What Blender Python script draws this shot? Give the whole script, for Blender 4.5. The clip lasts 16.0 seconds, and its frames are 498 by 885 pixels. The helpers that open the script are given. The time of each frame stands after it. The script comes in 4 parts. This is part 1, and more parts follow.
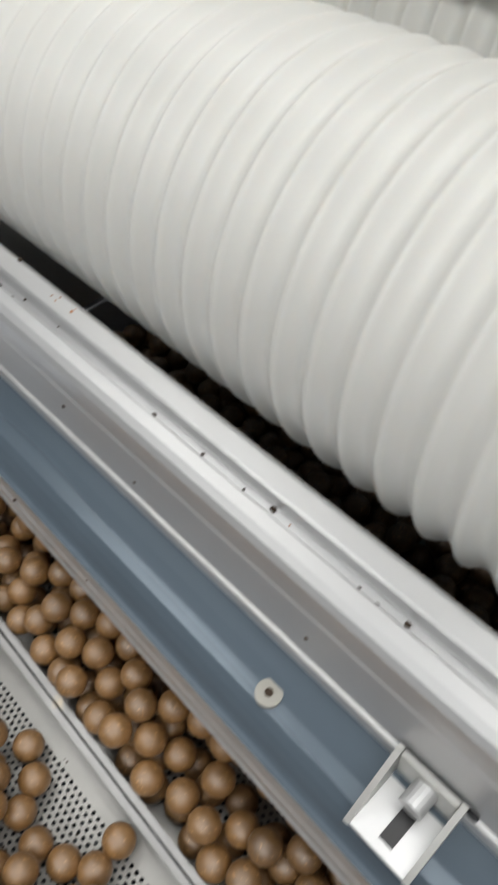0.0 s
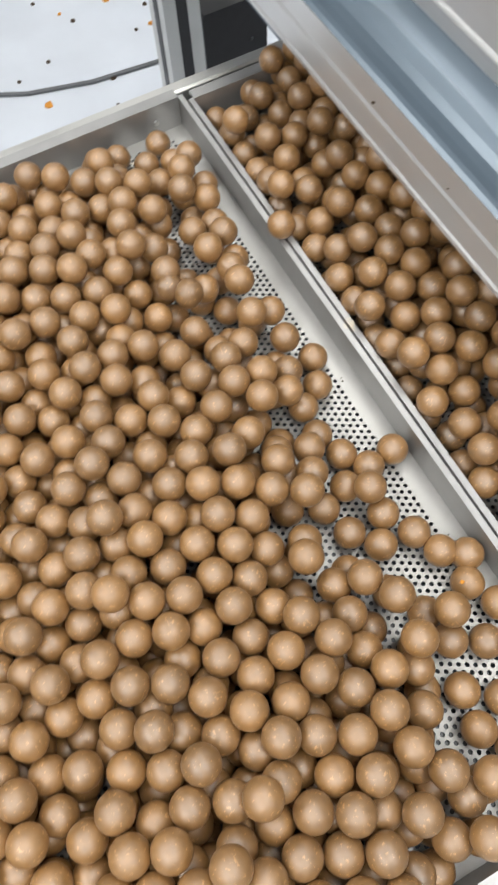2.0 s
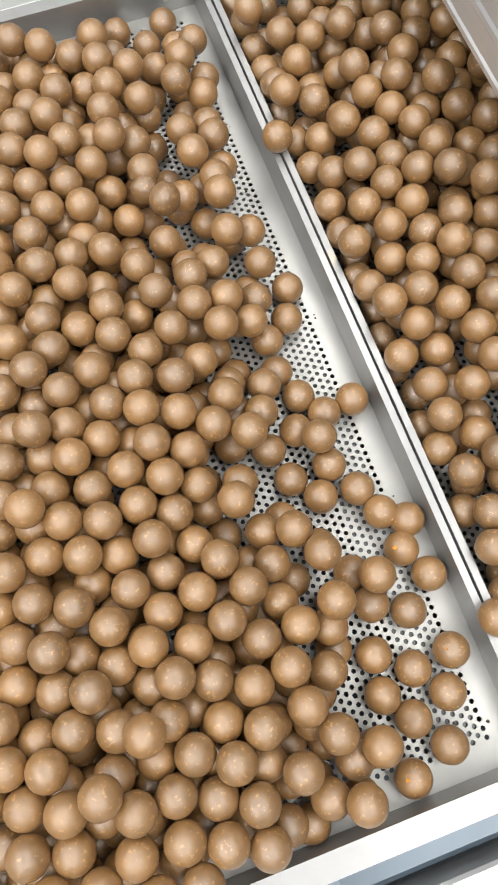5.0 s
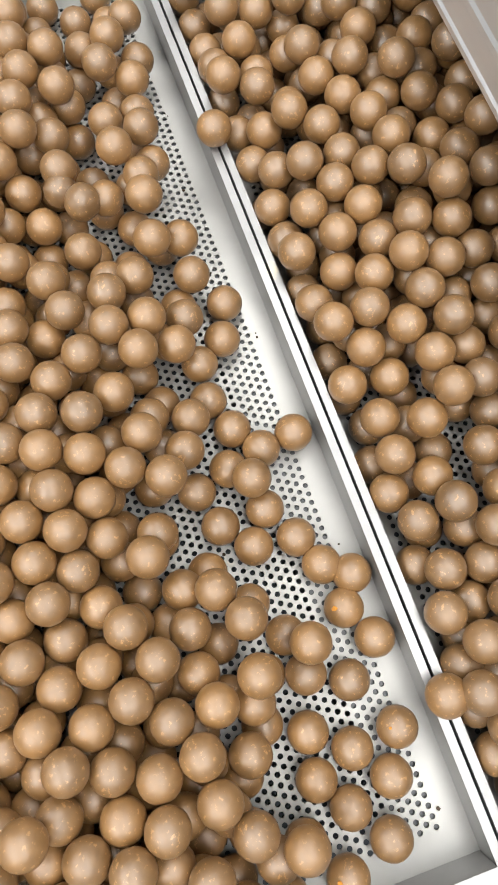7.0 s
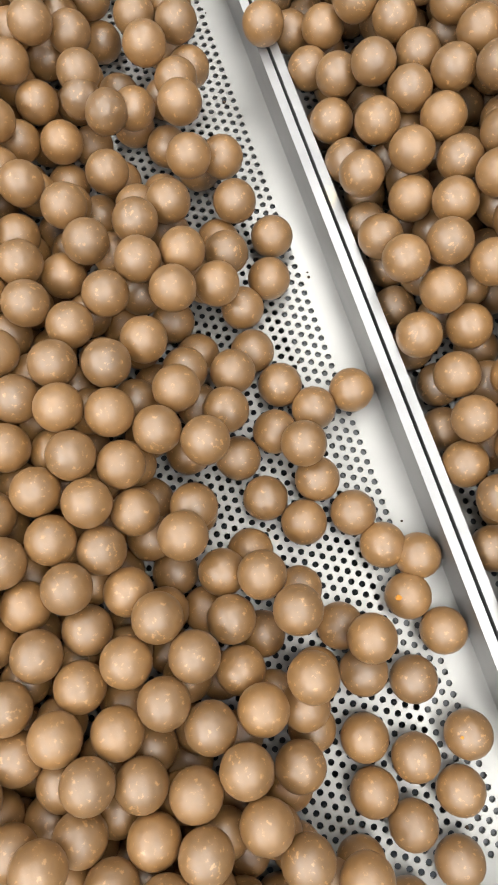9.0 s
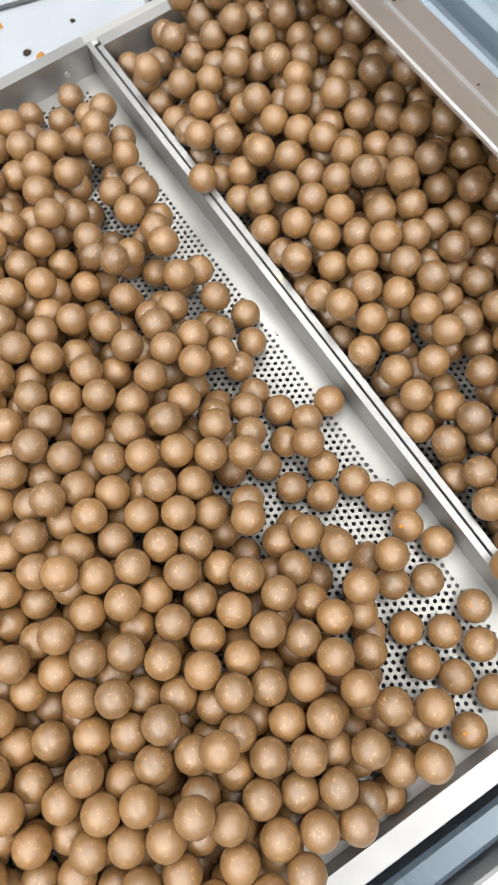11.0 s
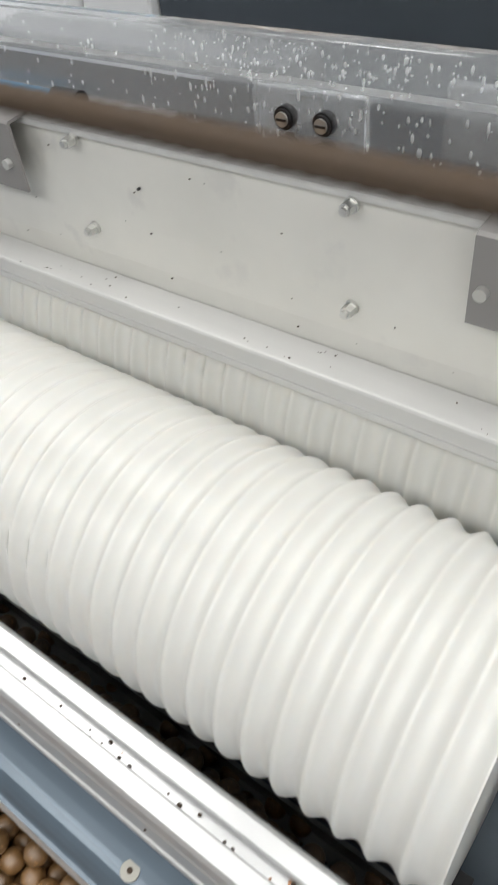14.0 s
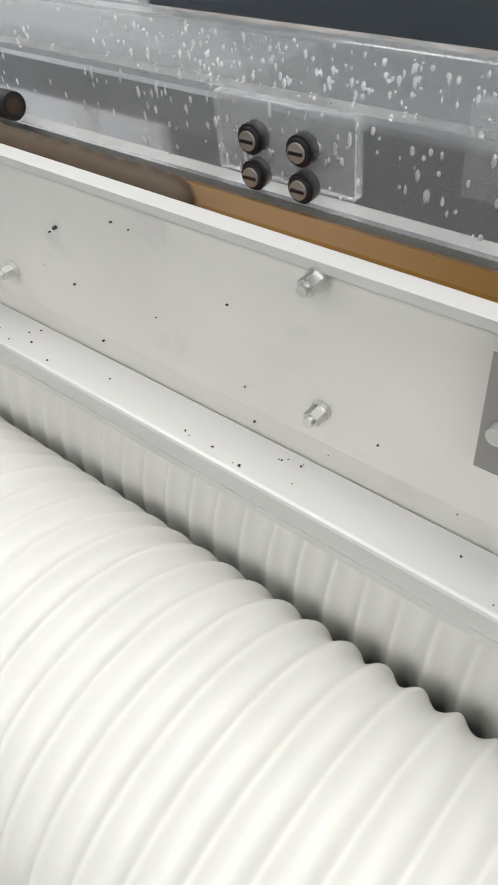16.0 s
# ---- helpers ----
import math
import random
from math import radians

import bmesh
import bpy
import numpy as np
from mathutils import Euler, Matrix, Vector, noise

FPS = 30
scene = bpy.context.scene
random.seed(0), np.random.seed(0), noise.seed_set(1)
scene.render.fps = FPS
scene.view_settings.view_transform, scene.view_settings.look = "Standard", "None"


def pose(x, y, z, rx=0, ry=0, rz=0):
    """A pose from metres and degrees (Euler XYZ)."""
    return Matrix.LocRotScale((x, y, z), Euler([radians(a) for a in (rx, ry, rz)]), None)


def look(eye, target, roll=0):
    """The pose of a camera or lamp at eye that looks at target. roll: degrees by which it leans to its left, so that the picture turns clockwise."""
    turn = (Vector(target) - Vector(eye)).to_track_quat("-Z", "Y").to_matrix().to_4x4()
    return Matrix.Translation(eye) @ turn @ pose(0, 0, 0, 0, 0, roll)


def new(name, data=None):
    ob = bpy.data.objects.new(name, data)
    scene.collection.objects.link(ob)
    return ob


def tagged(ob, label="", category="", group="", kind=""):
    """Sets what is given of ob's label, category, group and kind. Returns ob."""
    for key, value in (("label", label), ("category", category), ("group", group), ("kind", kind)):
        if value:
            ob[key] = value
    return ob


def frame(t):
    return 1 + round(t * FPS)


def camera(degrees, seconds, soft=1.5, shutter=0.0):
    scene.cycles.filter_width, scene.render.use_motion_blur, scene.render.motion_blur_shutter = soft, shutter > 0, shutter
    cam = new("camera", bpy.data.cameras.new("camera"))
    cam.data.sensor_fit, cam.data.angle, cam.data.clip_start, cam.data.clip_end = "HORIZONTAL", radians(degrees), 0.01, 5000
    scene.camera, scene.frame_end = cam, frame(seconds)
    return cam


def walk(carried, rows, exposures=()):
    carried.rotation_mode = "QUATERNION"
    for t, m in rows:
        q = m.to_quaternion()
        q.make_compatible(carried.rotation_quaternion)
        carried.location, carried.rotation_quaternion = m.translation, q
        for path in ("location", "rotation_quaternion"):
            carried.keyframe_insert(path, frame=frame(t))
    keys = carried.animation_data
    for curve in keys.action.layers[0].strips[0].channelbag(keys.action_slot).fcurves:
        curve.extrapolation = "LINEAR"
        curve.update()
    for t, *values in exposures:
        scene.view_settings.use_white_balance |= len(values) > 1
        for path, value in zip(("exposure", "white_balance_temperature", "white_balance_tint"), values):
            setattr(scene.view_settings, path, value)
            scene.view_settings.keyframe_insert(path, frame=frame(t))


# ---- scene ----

# Sizes below are in decimetres; the machine's datum stands 0.6 m high, and the trays have their own.
UP = 0.6
MACHINE = (Vector((0, 0, UP)), 1.0)
TRAYS = (Vector((0.1563, 0.0321, UP + 0.1315)), 0.767)
BASE = [MACHINE]


def V(x, y, z):
    at, unit = BASE[0]
    return Vector((x, y, z)) * (0.1 * unit) + at


# ---- camera ----
cam = camera(37.90, 16.0, soft=1.4, shutter=0.35)
walk(cam, [
    (0, look((0.5487, 0.0364, 1.1333), (0.3473, 0.1964, 0.8270), -5.67)),
    (0.5, look((0.5500, -0.0087, 1.1251), (0.3535, 0.1282, 0.8047), -8.17)),
    (1, look((0.5496, -0.0480, 1.1204), (0.3653, 0.0642, 0.7836), -8.43)),
    (1.5, look((0.5445, -0.0834, 1.1093), (0.3772, 0.0105, 0.7583), -4.92)),
    (2, look((0.5417, -0.1071, 1.0995), (0.3883, -0.0406, 0.7361), -5.04)),
    (2.5, look((0.5376, -0.1153, 1.0928), (0.4000, -0.0644, 0.7207), -3.04)),
    (3, look((0.5378, -0.1180, 1.0870), (0.4122, -0.0761, 0.7095), -2.19)),
    (3.5, look((0.5369, -0.1186, 1.0860), (0.4182, -0.0771, 0.7063), -0.34)),
    (4, look((0.5391, -0.1209, 1.0853), (0.4251, -0.0781, 0.7043), 0.93)),
    (4.5, look((0.5404, -0.1211, 1.0855), (0.4274, -0.0787, 0.7041), 0.95)),
    (5, look((0.5403, -0.1144, 1.0863), (0.4274, -0.0713, 0.7050), 1.04)),
    (7.5, look((0.5081, -0.0686, 1.0393), (0.4092, -0.0419, 0.6527), -4.25)),
    (8, look((0.5027, -0.0715, 1.0269), (0.4104, -0.0502, 0.6383), -5.93)),
    (8.5, look((0.4995, -0.0772, 1.0146), (0.4127, -0.0619, 0.6244), -8.51)),
    (9, look((0.4945, -0.0836, 1.0095), (0.4132, -0.0699, 0.6181), -8.87)),
    (11.5, look((0.5657, -0.1491, 1.1446), (0.4353, -0.0798, 0.7729), -12.10)),
    (12, look((0.6045, -0.0817, 1.1770), (0.4402, -0.0029, 0.8209), -21.04)),
    (12.5, look((0.6119, -0.0403, 1.2205), (0.4398, 0.0870, 0.8826), -16.06)),
    (13, look((0.6297, -0.0048, 1.2426), (0.4361, 0.1657, 0.9369), -12.07)),
    (13.5, look((0.6272, 0.0303, 1.2732), (0.4333, 0.2303, 0.9861), -9.22)),
    (14, look((0.6202, 0.0685, 1.2861), (0.4275, 0.2814, 1.0077), -7.90)),
    (14.5, look((0.6182, 0.1208, 1.2854), (0.4204, 0.3345, 1.0112), -7.76)),
    (15, look((0.6138, 0.1607, 1.2760), (0.4117, 0.3681, 1.0001), -8.05)),
    (15.5, look((0.5952, 0.1717, 1.2621), (0.3926, 0.3764, 0.9846), -7.73)),
    (16, look((0.5787, 0.1778, 1.2536), (0.3768, 0.3800, 0.9736), -7.43)),
], exposures=((0.0, -0.35), (0.5, -0.2), (1.0, 0.12), (1.5, 0.3), (2.5, 0.52), (5.2, 0.55), (7.5, 0.6), (9.2, 0.58), (11.5, 0.58), (12.0, 0.35), (12.5, 0.05), (13.2, -0.12), (14.0, -0.1), (16.0, -0.05)))

# ---- world and lamps ----
world = bpy.data.worlds.new("workshop_air")
scene.world = world
world.use_nodes = True
world.node_tree.nodes["Background"].inputs[0].default_value = (0.80, 0.86, 0.92, 1)
world.node_tree.nodes["Background"].inputs[1].default_value = 0.012

# Unseen ceiling lights: places picked for the lighting, panels wide for broad highlights.
LAMPS = [(-0.9, -1.7), (0.9, -1.7), (2.4, -1.7), (-0.9, 0.45), (0.9, 0.45), (2.4, 0.45)]
CEILING = 3.1
for lx, ly in LAMPS:
    lamp = new("panel_light", bpy.data.lights.new("panel_light", "AREA"))
    lamp.data.shape, lamp.data.size, lamp.data.size_y = "RECTANGLE", 1.25, 0.9
    lamp.data.energy, lamp.data.color = (22 if ly < 0 else 12), (1.0, 0.985, 0.95)
    lamp.matrix_world = pose(lx, ly, CEILING - 0.09)


# ---- materials ----
def mat(name, base, rough=0.5, metal=0.0, vary=0.12, grain=40.0, bump=0.1, stain=None, stain_scale=9.0, stain_at=0.62,
        rough_vary=0.12, per_object=0.0, per_island=0.0, stretch=(1, 1, 1), specular=0.5, sss=0.0, depth=0.002, coord="Object"):
    m = bpy.data.materials.new(name)
    m.use_nodes = True
    nt = m.node_tree
    bsdf = nt.nodes["Principled BSDF"]
    bsdf.inputs["Roughness"].default_value, bsdf.inputs["Metallic"].default_value = rough, metal
    bsdf.inputs["Specular IOR Level"].default_value = specular
    tc = nt.nodes.new("ShaderNodeTexCoord")
    mp = nt.nodes.new("ShaderNodeMapping")
    mp.inputs["Scale"].default_value = stretch
    nt.links.new(tc.outputs[coord], mp.inputs[0])

    def noise_at(scale, detail=4.0):
        n = nt.nodes.new("ShaderNodeTexNoise")
        n.inputs["Scale"].default_value, n.inputs["Detail"].default_value = scale, detail
        nt.links.new(mp.outputs[0], n.inputs["Vector"])
        return n.outputs[0]

    fine, broad = noise_at(grain), noise_at(grain / 7.0, 2.0)
    mix = nt.nodes.new("ShaderNodeMath")
    mix.operation = "ADD"
    nt.links.new(fine, mix.inputs[0])
    nt.links.new(broad, mix.inputs[1])
    spread = nt.nodes.new("ShaderNodeMapRange")
    spread.inputs[1].default_value, spread.inputs[2].default_value = 0.6, 1.4
    spread.inputs[3].default_value, spread.inputs[4].default_value = 1 - vary, 1 + vary
    nt.links.new(mix.outputs[0], spread.inputs[0])
    scale = spread.outputs[0]
    for amount, node, socket in ((per_object, "ShaderNodeObjectInfo", "Random"), (per_island, "ShaderNodeNewGeometry", "Random Per Island")):
        if amount:
            r = nt.nodes.new(node)
            rr = nt.nodes.new("ShaderNodeMapRange")
            rr.inputs[3].default_value, rr.inputs[4].default_value = 1 - amount, 1 + amount
            nt.links.new(r.outputs[socket], rr.inputs[0])
            mu = nt.nodes.new("ShaderNodeMath")
            mu.operation = "MULTIPLY"
            nt.links.new(scale, mu.inputs[0])
            nt.links.new(rr.outputs[0], mu.inputs[1])
            scale = mu.outputs[0]
    tint = nt.nodes.new("ShaderNodeVectorMath")
    tint.operation = "SCALE"
    tint.inputs[0].default_value = base
    nt.links.new(scale, tint.inputs["Scale"])
    colour = tint.outputs[0]
    if stain:
        s = noise_at(stain_scale, 5.0)
        ramp = nt.nodes.new("ShaderNodeMapRange")
        ramp.inputs[1].default_value, ramp.inputs[2].default_value = stain_at, stain_at + 0.07
        nt.links.new(s, ramp.inputs[0])
        mc = nt.nodes.new("ShaderNodeMix")
        mc.data_type = "RGBA"
        mc.inputs["B"].default_value = (*stain, 1)
        nt.links.new(ramp.outputs[0], mc.inputs["Factor"])
        nt.links.new(colour, mc.inputs["A"])
        colour = mc.outputs["Result"]
    nt.links.new(colour, bsdf.inputs["Base Color"])
    rv = nt.nodes.new("ShaderNodeMapRange")
    rv.inputs[1].default_value, rv.inputs[2].default_value = 0.3, 0.7
    rv.inputs[3].default_value, rv.inputs[4].default_value = max(0.02, rough - rough_vary), min(1, rough + rough_vary)
    nt.links.new(broad, rv.inputs[0])
    nt.links.new(rv.outputs[0], bsdf.inputs["Roughness"])
    if bump:
        b = nt.nodes.new("ShaderNodeBump")
        b.inputs["Strength"].default_value, b.inputs["Distance"].default_value = bump, depth
        nt.links.new(mix.outputs[0], b.inputs["Height"])
        nt.links.new(b.outputs[0], bsdf.inputs["Normal"])
    if sss:
        bsdf.inputs["Subsurface Weight"].default_value = sss
        bsdf.inputs["Subsurface Radius"].default_value = (0.006, 0.005, 0.004)
        bsdf.inputs["Subsurface Scale"].default_value = 0.5
    return m


def clear(name, tint, rough):
    m = bpy.data.materials.new(name)
    m.use_nodes = True
    b = m.node_tree.nodes["Principled BSDF"]
    b.inputs["Base Color"].default_value = (*tint, 1)
    b.inputs["Roughness"].default_value, b.inputs["IOR"].default_value = rough, 1.3
    b.inputs["Transmission Weight"].default_value = 1.0
    return m


CHOC = mat("chocolate", (0.235, 0.116, 0.029), 0.48, vary=0.24, grain=260, bump=0.5, depth=0.0006, stain=(0.48, 0.26, 0.09), stain_scale=560, stain_at=0.605,
           per_object=0.14, per_island=0.14, specular=0.9, rough_vary=0.08)
for socket, value in (("Coat Weight", 1.0), ("Coat Roughness", 0.52), ("Coat IOR", 1.75)):
    CHOC.node_tree.nodes["Principled BSDF"].inputs[socket].default_value = value
CHOC_DARK = mat("dark_chocolate", (0.078, 0.054, 0.036), 0.62, vary=0.12, grain=220, bump=0.2, depth=0.0006, specular=0.35)
STEEL = mat("stainless_sheet", (0.66, 0.66, 0.64), 0.36, metal=1.0, vary=0.06, grain=60, bump=0.05, stretch=(1, 1, 1), depth=0.0006)
TRAYM = mat("tray_steel", (0.38, 0.38, 0.378), 0.44, metal=0.7, vary=0.07, grain=90, bump=0.05, depth=0.0005, stain=(0.50, 0.45, 0.36), stain_scale=60, stain_at=0.70)
FLOORM = mat("perforated_steel", (0.40, 0.397, 0.38), 0.46, metal=0.4, vary=0.06, grain=90, bump=0.05, depth=0.0005, stain=(0.55, 0.46, 0.34), stain_scale=70, stain_at=0.70)
ALU = mat("anodised_aluminium", (0.64, 0.645, 0.65), 0.40, metal=0.6, vary=0.05, grain=30, bump=0.04, depth=0.0005, stretch=(0.15, 3, 3))
ALU_DULL = mat("dull_aluminium", (0.60, 0.60, 0.58), 0.45, metal=0.8, vary=0.07, grain=40, bump=0.06, depth=0.0006)
BLUE = mat("blue_grey_sheet", (0.112, 0.148, 0.185), 0.33, metal=0.25, vary=0.12, grain=22, bump=0.05, depth=0.0008, stretch=(0.4, 2, 2))
POM = mat("white_plastic", (0.69, 0.69, 0.66), 0.36, vary=0.025, grain=45, bump=0.03, depth=0.0005, sss=0.25)
BLACK = mat("black_plastic", (0.018, 0.018, 0.020), 0.38, vary=0.25, grain=120, bump=0.1, depth=0.0004)
GREYP = mat("grey_plastic", (0.10, 0.105, 0.112), 0.42, vary=0.12, grain=120, bump=0.1, depth=0.0004)
AMBER = mat("amber_oily_trough", (0.13, 0.060, 0.004), 0.30, vary=0.25, grain=30, bump=0.08, depth=0.0008, stretch=(0.25, 1, 1), stain=(0.09, 0.035, 0.004), stain_scale=14, stain_at=0.58, specular=0.25)
BARM = mat("pale_brushed_aluminium", (0.63, 0.63, 0.622), 0.45, metal=0.25, vary=0.05, grain=30, bump=0.04, depth=0.0005, stretch=(0.15, 3, 3))
# For the unseen walls and ceiling; grey enough to hold bounced light down.
WALLM = mat("grey_wall_paint", (0.42, 0.43, 0.44), 0.6, vary=0.05, grain=8, bump=0.05)
WHITE = mat("white_paint", (0.76, 0.77, 0.78), 0.5, vary=0.05, grain=8, bump=0.05)
DARKP = mat("slate_panel", (0.050, 0.062, 0.076), 0.5, vary=0.10, grain=25, bump=0.05)
CONC = mat("pale_resin_floor", (0.62, 0.66, 0.72), 0.38, vary=0.10, grain=6, bump=0.05, stain=(0.36, 0.27, 0.18), stain_scale=4.2, stain_at=0.66)
DIRT = mat("crumb_dirt", (0.05, 0.032, 0.02), 0.9, vary=0.4, grain=300, bump=0.3)
RUST = mat("orange_residue", (0.42, 0.17, 0.05), 0.8, vary=0.4, grain=300, bump=0.3)
OFFW = mat("yellowed_residue", (0.52, 0.47, 0.34), 0.7, vary=0.25, grain=80, bump=0.2, stain=(0.08, 0.06, 0.04), stain_scale=90, stain_at=0.62)
HOSE = mat("blue_hose", (0.03, 0.22, 0.42), 0.35, vary=0.1)
PLATEM = mat("matt_steel_plate", (0.75, 0.74, 0.70), 0.48, metal=0.35, vary=0.08, grain=18, bump=0.05, depth=0.0006, stain=(0.70, 0.69, 0.66), stain_scale=30, stain_at=0.60)
CLIPM = mat("grey_painted_steel", (0.27, 0.26, 0.255), 0.5, metal=0.2, vary=0.08, grain=25)
RINGM = mat("washer_zinc", (0.40, 0.39, 0.35), 0.55, metal=0.2, vary=0.12, grain=90)
ORANGE = mat("orange_fleck", (0.62, 0.26, 0.03), 0.6, vary=0.2, grain=200)
GLASS = clear("clear_acrylic", (0.93, 0.95, 0.97), 0.10)
GLASS.node_tree.nodes["Principled BSDF"].inputs["Transmission Weight"].default_value = 0.93
GLUE = clear("hardened_glue", (0.95, 0.96, 0.96), 0.35)
GLUE.node_tree.nodes["Principled BSDF"].inputs["Transmission Weight"].default_value = 0.8
GLOW = bpy.data.materials.new("lamp_diffuser")
GLOW.use_nodes = True
GLOW.node_tree.nodes["Principled BSDF"].inputs["Emission Color"].default_value = (1, 0.985, 0.95, 1)
GLOW.node_tree.nodes["Principled BSDF"].inputs["Emission Strength"].default_value = 2.2


# ---- mesh helpers ----
def finish(name, bm, material, parent=None, smooth=False, label=""):
    me = bpy.data.meshes.new(name)
    bm.to_mesh(me)
    bm.free()
    for p in me.polygons:
        p.use_smooth = smooth
    me.materials.append(material)
    ob = new(name, me)
    if parent is not None:
        ob.parent = parent
    if label:
        tagged(ob, label)
    return ob


def part(name, bm, material, parent, label="", smooth=False):
    return finish(name, bm, material, parent, smooth, label)


def thing(name, at, label, category, group="", kind=""):
    e = new(name)
    e.location = at
    return tagged(e, label, category, group, kind)


def box(bm, lo, hi, bevel=0.0):
    """A box from corner to corner, in decimetres over the tray, with rounded edges."""
    a, b = V(*lo), V(*hi)
    r = bmesh.ops.create_cube(bm, size=1.0)
    bmesh.ops.scale(bm, vec=b - a, verts=r["verts"])
    bmesh.ops.translate(bm, vec=(a + b) / 2, verts=r["verts"])
    if bevel:
        edges = list({e for v in r["verts"] for e in v.link_edges})
        bmesh.ops.bevel(bm, geom=edges, offset=bevel * 0.1, segments=2, profile=0.5, affect="EDGES")
    return bm


def boxed(lo, hi, bevel=0.0):
    return box(bmesh.new(), lo, hi, bevel)


def sweep(profile, x0, x1, closed=True, axis="x"):
    """A profile of (y, z) drawn out along x (or of (x, z) along y), in decimetres, with its ends closed."""
    bm = bmesh.new()
    ends = []
    for x in (x0, x1):
        ends.append([bm.verts.new(V(x, a, b) if axis == "x" else V(a, x, b)) for a, b in profile])
    n = len(profile)
    for i in range(n if closed else n - 1):
        bm.faces.new((ends[0][i], ends[0][(i + 1) % n], ends[1][(i + 1) % n], ends[1][i]))
    if closed:
        bm.faces.new(ends[0])
        bm.faces.new(ends[1])
    bmesh.ops.recalc_face_normals(bm, faces=bm.faces)
    return bm


def strip(points, thick):
    """A sheet's profile: a line of (y, z) given a thickness."""
    out, back = [], []
    for i, (y, z) in enumerate(points):
        a = points[max(0, i - 1)]
        b = points[min(len(points) - 1, i + 1)]
        dy, dz = b[0] - a[0], b[1] - a[1]
        k = thick / max(1e-6, math.hypot(dy, dz))
        out.append((y, z))
        back.append((y + dz * k, z - dy * k))
    return out + back[::-1]


def cyl(bm, a, b, r, seg=24, r2=None):
    """A cylinder between two points, in decimetres."""
    pa, pb = V(*a), V(*b)
    d = pb - pa
    m = Matrix.Translation((pa + pb) / 2) @ d.to_track_quat("Z", "Y").to_matrix().to_4x4()
    bmesh.ops.create_cone(bm, cap_ends=True, segments=seg, radius1=r * 0.1 * BASE[0][1], radius2=(r if r2 is None else r2) * 0.1 * BASE[0][1], depth=d.length, matrix=m)
    return bm


def tube_path(points, r, seg=10):
    """A bent round bar through points, in decimetres."""
    bm = bmesh.new()
    pts = [V(*p) for p in points]
    rings = []
    for i, p in enumerate(pts):
        d = (pts[min(i + 1, len(pts) - 1)] - pts[max(i - 1, 0)]).normalized()
        q = d.to_track_quat("Z", "Y")
        rings.append([bm.verts.new(p + q @ Vector((math.cos(2 * math.pi * k / seg), math.sin(2 * math.pi * k / seg), 0)) * r * 0.1 * BASE[0][1]) for k in range(seg)])
    for a, b in zip(rings, rings[1:]):
        for k in range(seg):
            bm.faces.new((a[k], a[(k + 1) % seg], b[(k + 1) % seg], b[k]))
    bm.faces.new(rings[0])
    bm.faces.new(rings[-1])
    bmesh.ops.recalc_face_normals(bm, faces=bm.faces)
    return bm


def crumbs(name, spots, size, material, label, category="crumbs", seed=1):
    """Small lumps of dirt strewn on a surface: one object."""
    rng = random.Random(seed)
    bm = bmesh.new()
    for x, y, z in spots:
        r = bmesh.ops.create_icosphere(bm, subdivisions=1, radius=size * 0.1 * BASE[0][1] * rng.uniform(0.5, 1.4))
        for v in r["verts"]:
            v.co *= rng.uniform(0.75, 1.2)
            v.co.z *= 0.55
        bmesh.ops.translate(bm, vec=V(x, y, z), verts=r["verts"])
    return tagged(finish(name, bm, material), label, category, kind="stuff")


# ---- the room ----
def room():
    tagged(finish("floor", sweep([(-40, -6.5), (40, -6.5), (40, -6.0), (-40, -6.0)], -40, 40), CONC), "pale blue-grey resin floor with brown stains", "floor", kind="structure")
    # Ceiling and walls are added out of view to enclose the light.
    tagged(finish("ceiling", sweep([(-40, 25.0), (40, 25.0), (40, 25.4), (-40, 25.4)], -40, 40), WALLM), "unseen grey ceiling added to close the room", "ceiling", kind="structure")
    for name, lo, hi in (("wall_north", (-40, 40, -6), (40, 41, 25)), ("wall_south", (-40, -41, -6), (40, -40, 25)),
                         ("wall_east", (40, -40, -6), (41, 40, 25)), ("wall_west", (-41, -40, -6), (-40, 40, 25))):
        tagged(finish(name, boxed(lo, hi), WALLM), "unseen grey wall added to close the room", "wall", kind="structure")
    for lx, ly in LAMPS:
        # Added housing and glowing diffuser around each out-of-view area lamp.
        e = thing("ceiling_light", (lx, ly, CEILING), "unseen ceiling light, widened into a white panel for broad highlights", "ceiling light", "ceiling lights")
        bm = bmesh.new()
        bmesh.ops.create_cube(bm, size=1.0)
        bmesh.ops.scale(bm, vec=(1.3, 0.95, 0.05), verts=bm.verts)
        bmesh.ops.translate(bm, vec=(0, 0, -0.03), verts=bm.verts)
        part("housing", bm, WHITE, e)
        bm = bmesh.new()
        bmesh.ops.create_cube(bm, size=1.0)
        bmesh.ops.scale(bm, vec=(1.24, 0.89, 0.012), verts=bm.verts)
        bmesh.ops.translate(bm, vec=(0, 0, -0.064), verts=bm.verts)
        part("diffuser", bm, GLOW, e, "glowing white diffuser")


room()


def cabinet():
    """The machine's housing behind the rollers."""
    e = thing("machine_cabinet", (0, 0, 0), "slate grey machine cabinet with a white side column", "cabinet")
    part("panel", boxed((0.45, 6.6, -6.0), (22, 9.0, 12), 0.03), DARKP, e, "slate grey panel")
    part("column", boxed((-0.55, 6.5, -6.0), (0.43, 9.0, 12), 0.03), WHITE, e, "pale grey corner column")
    part("side_panel", boxed((-14, 6.3, -6.0), (-0.57, 9.0, 12), 0.03), WHITE, e, "white painted panel")


cabinet()


# ---- trays ----
BASE[0] = TRAYS
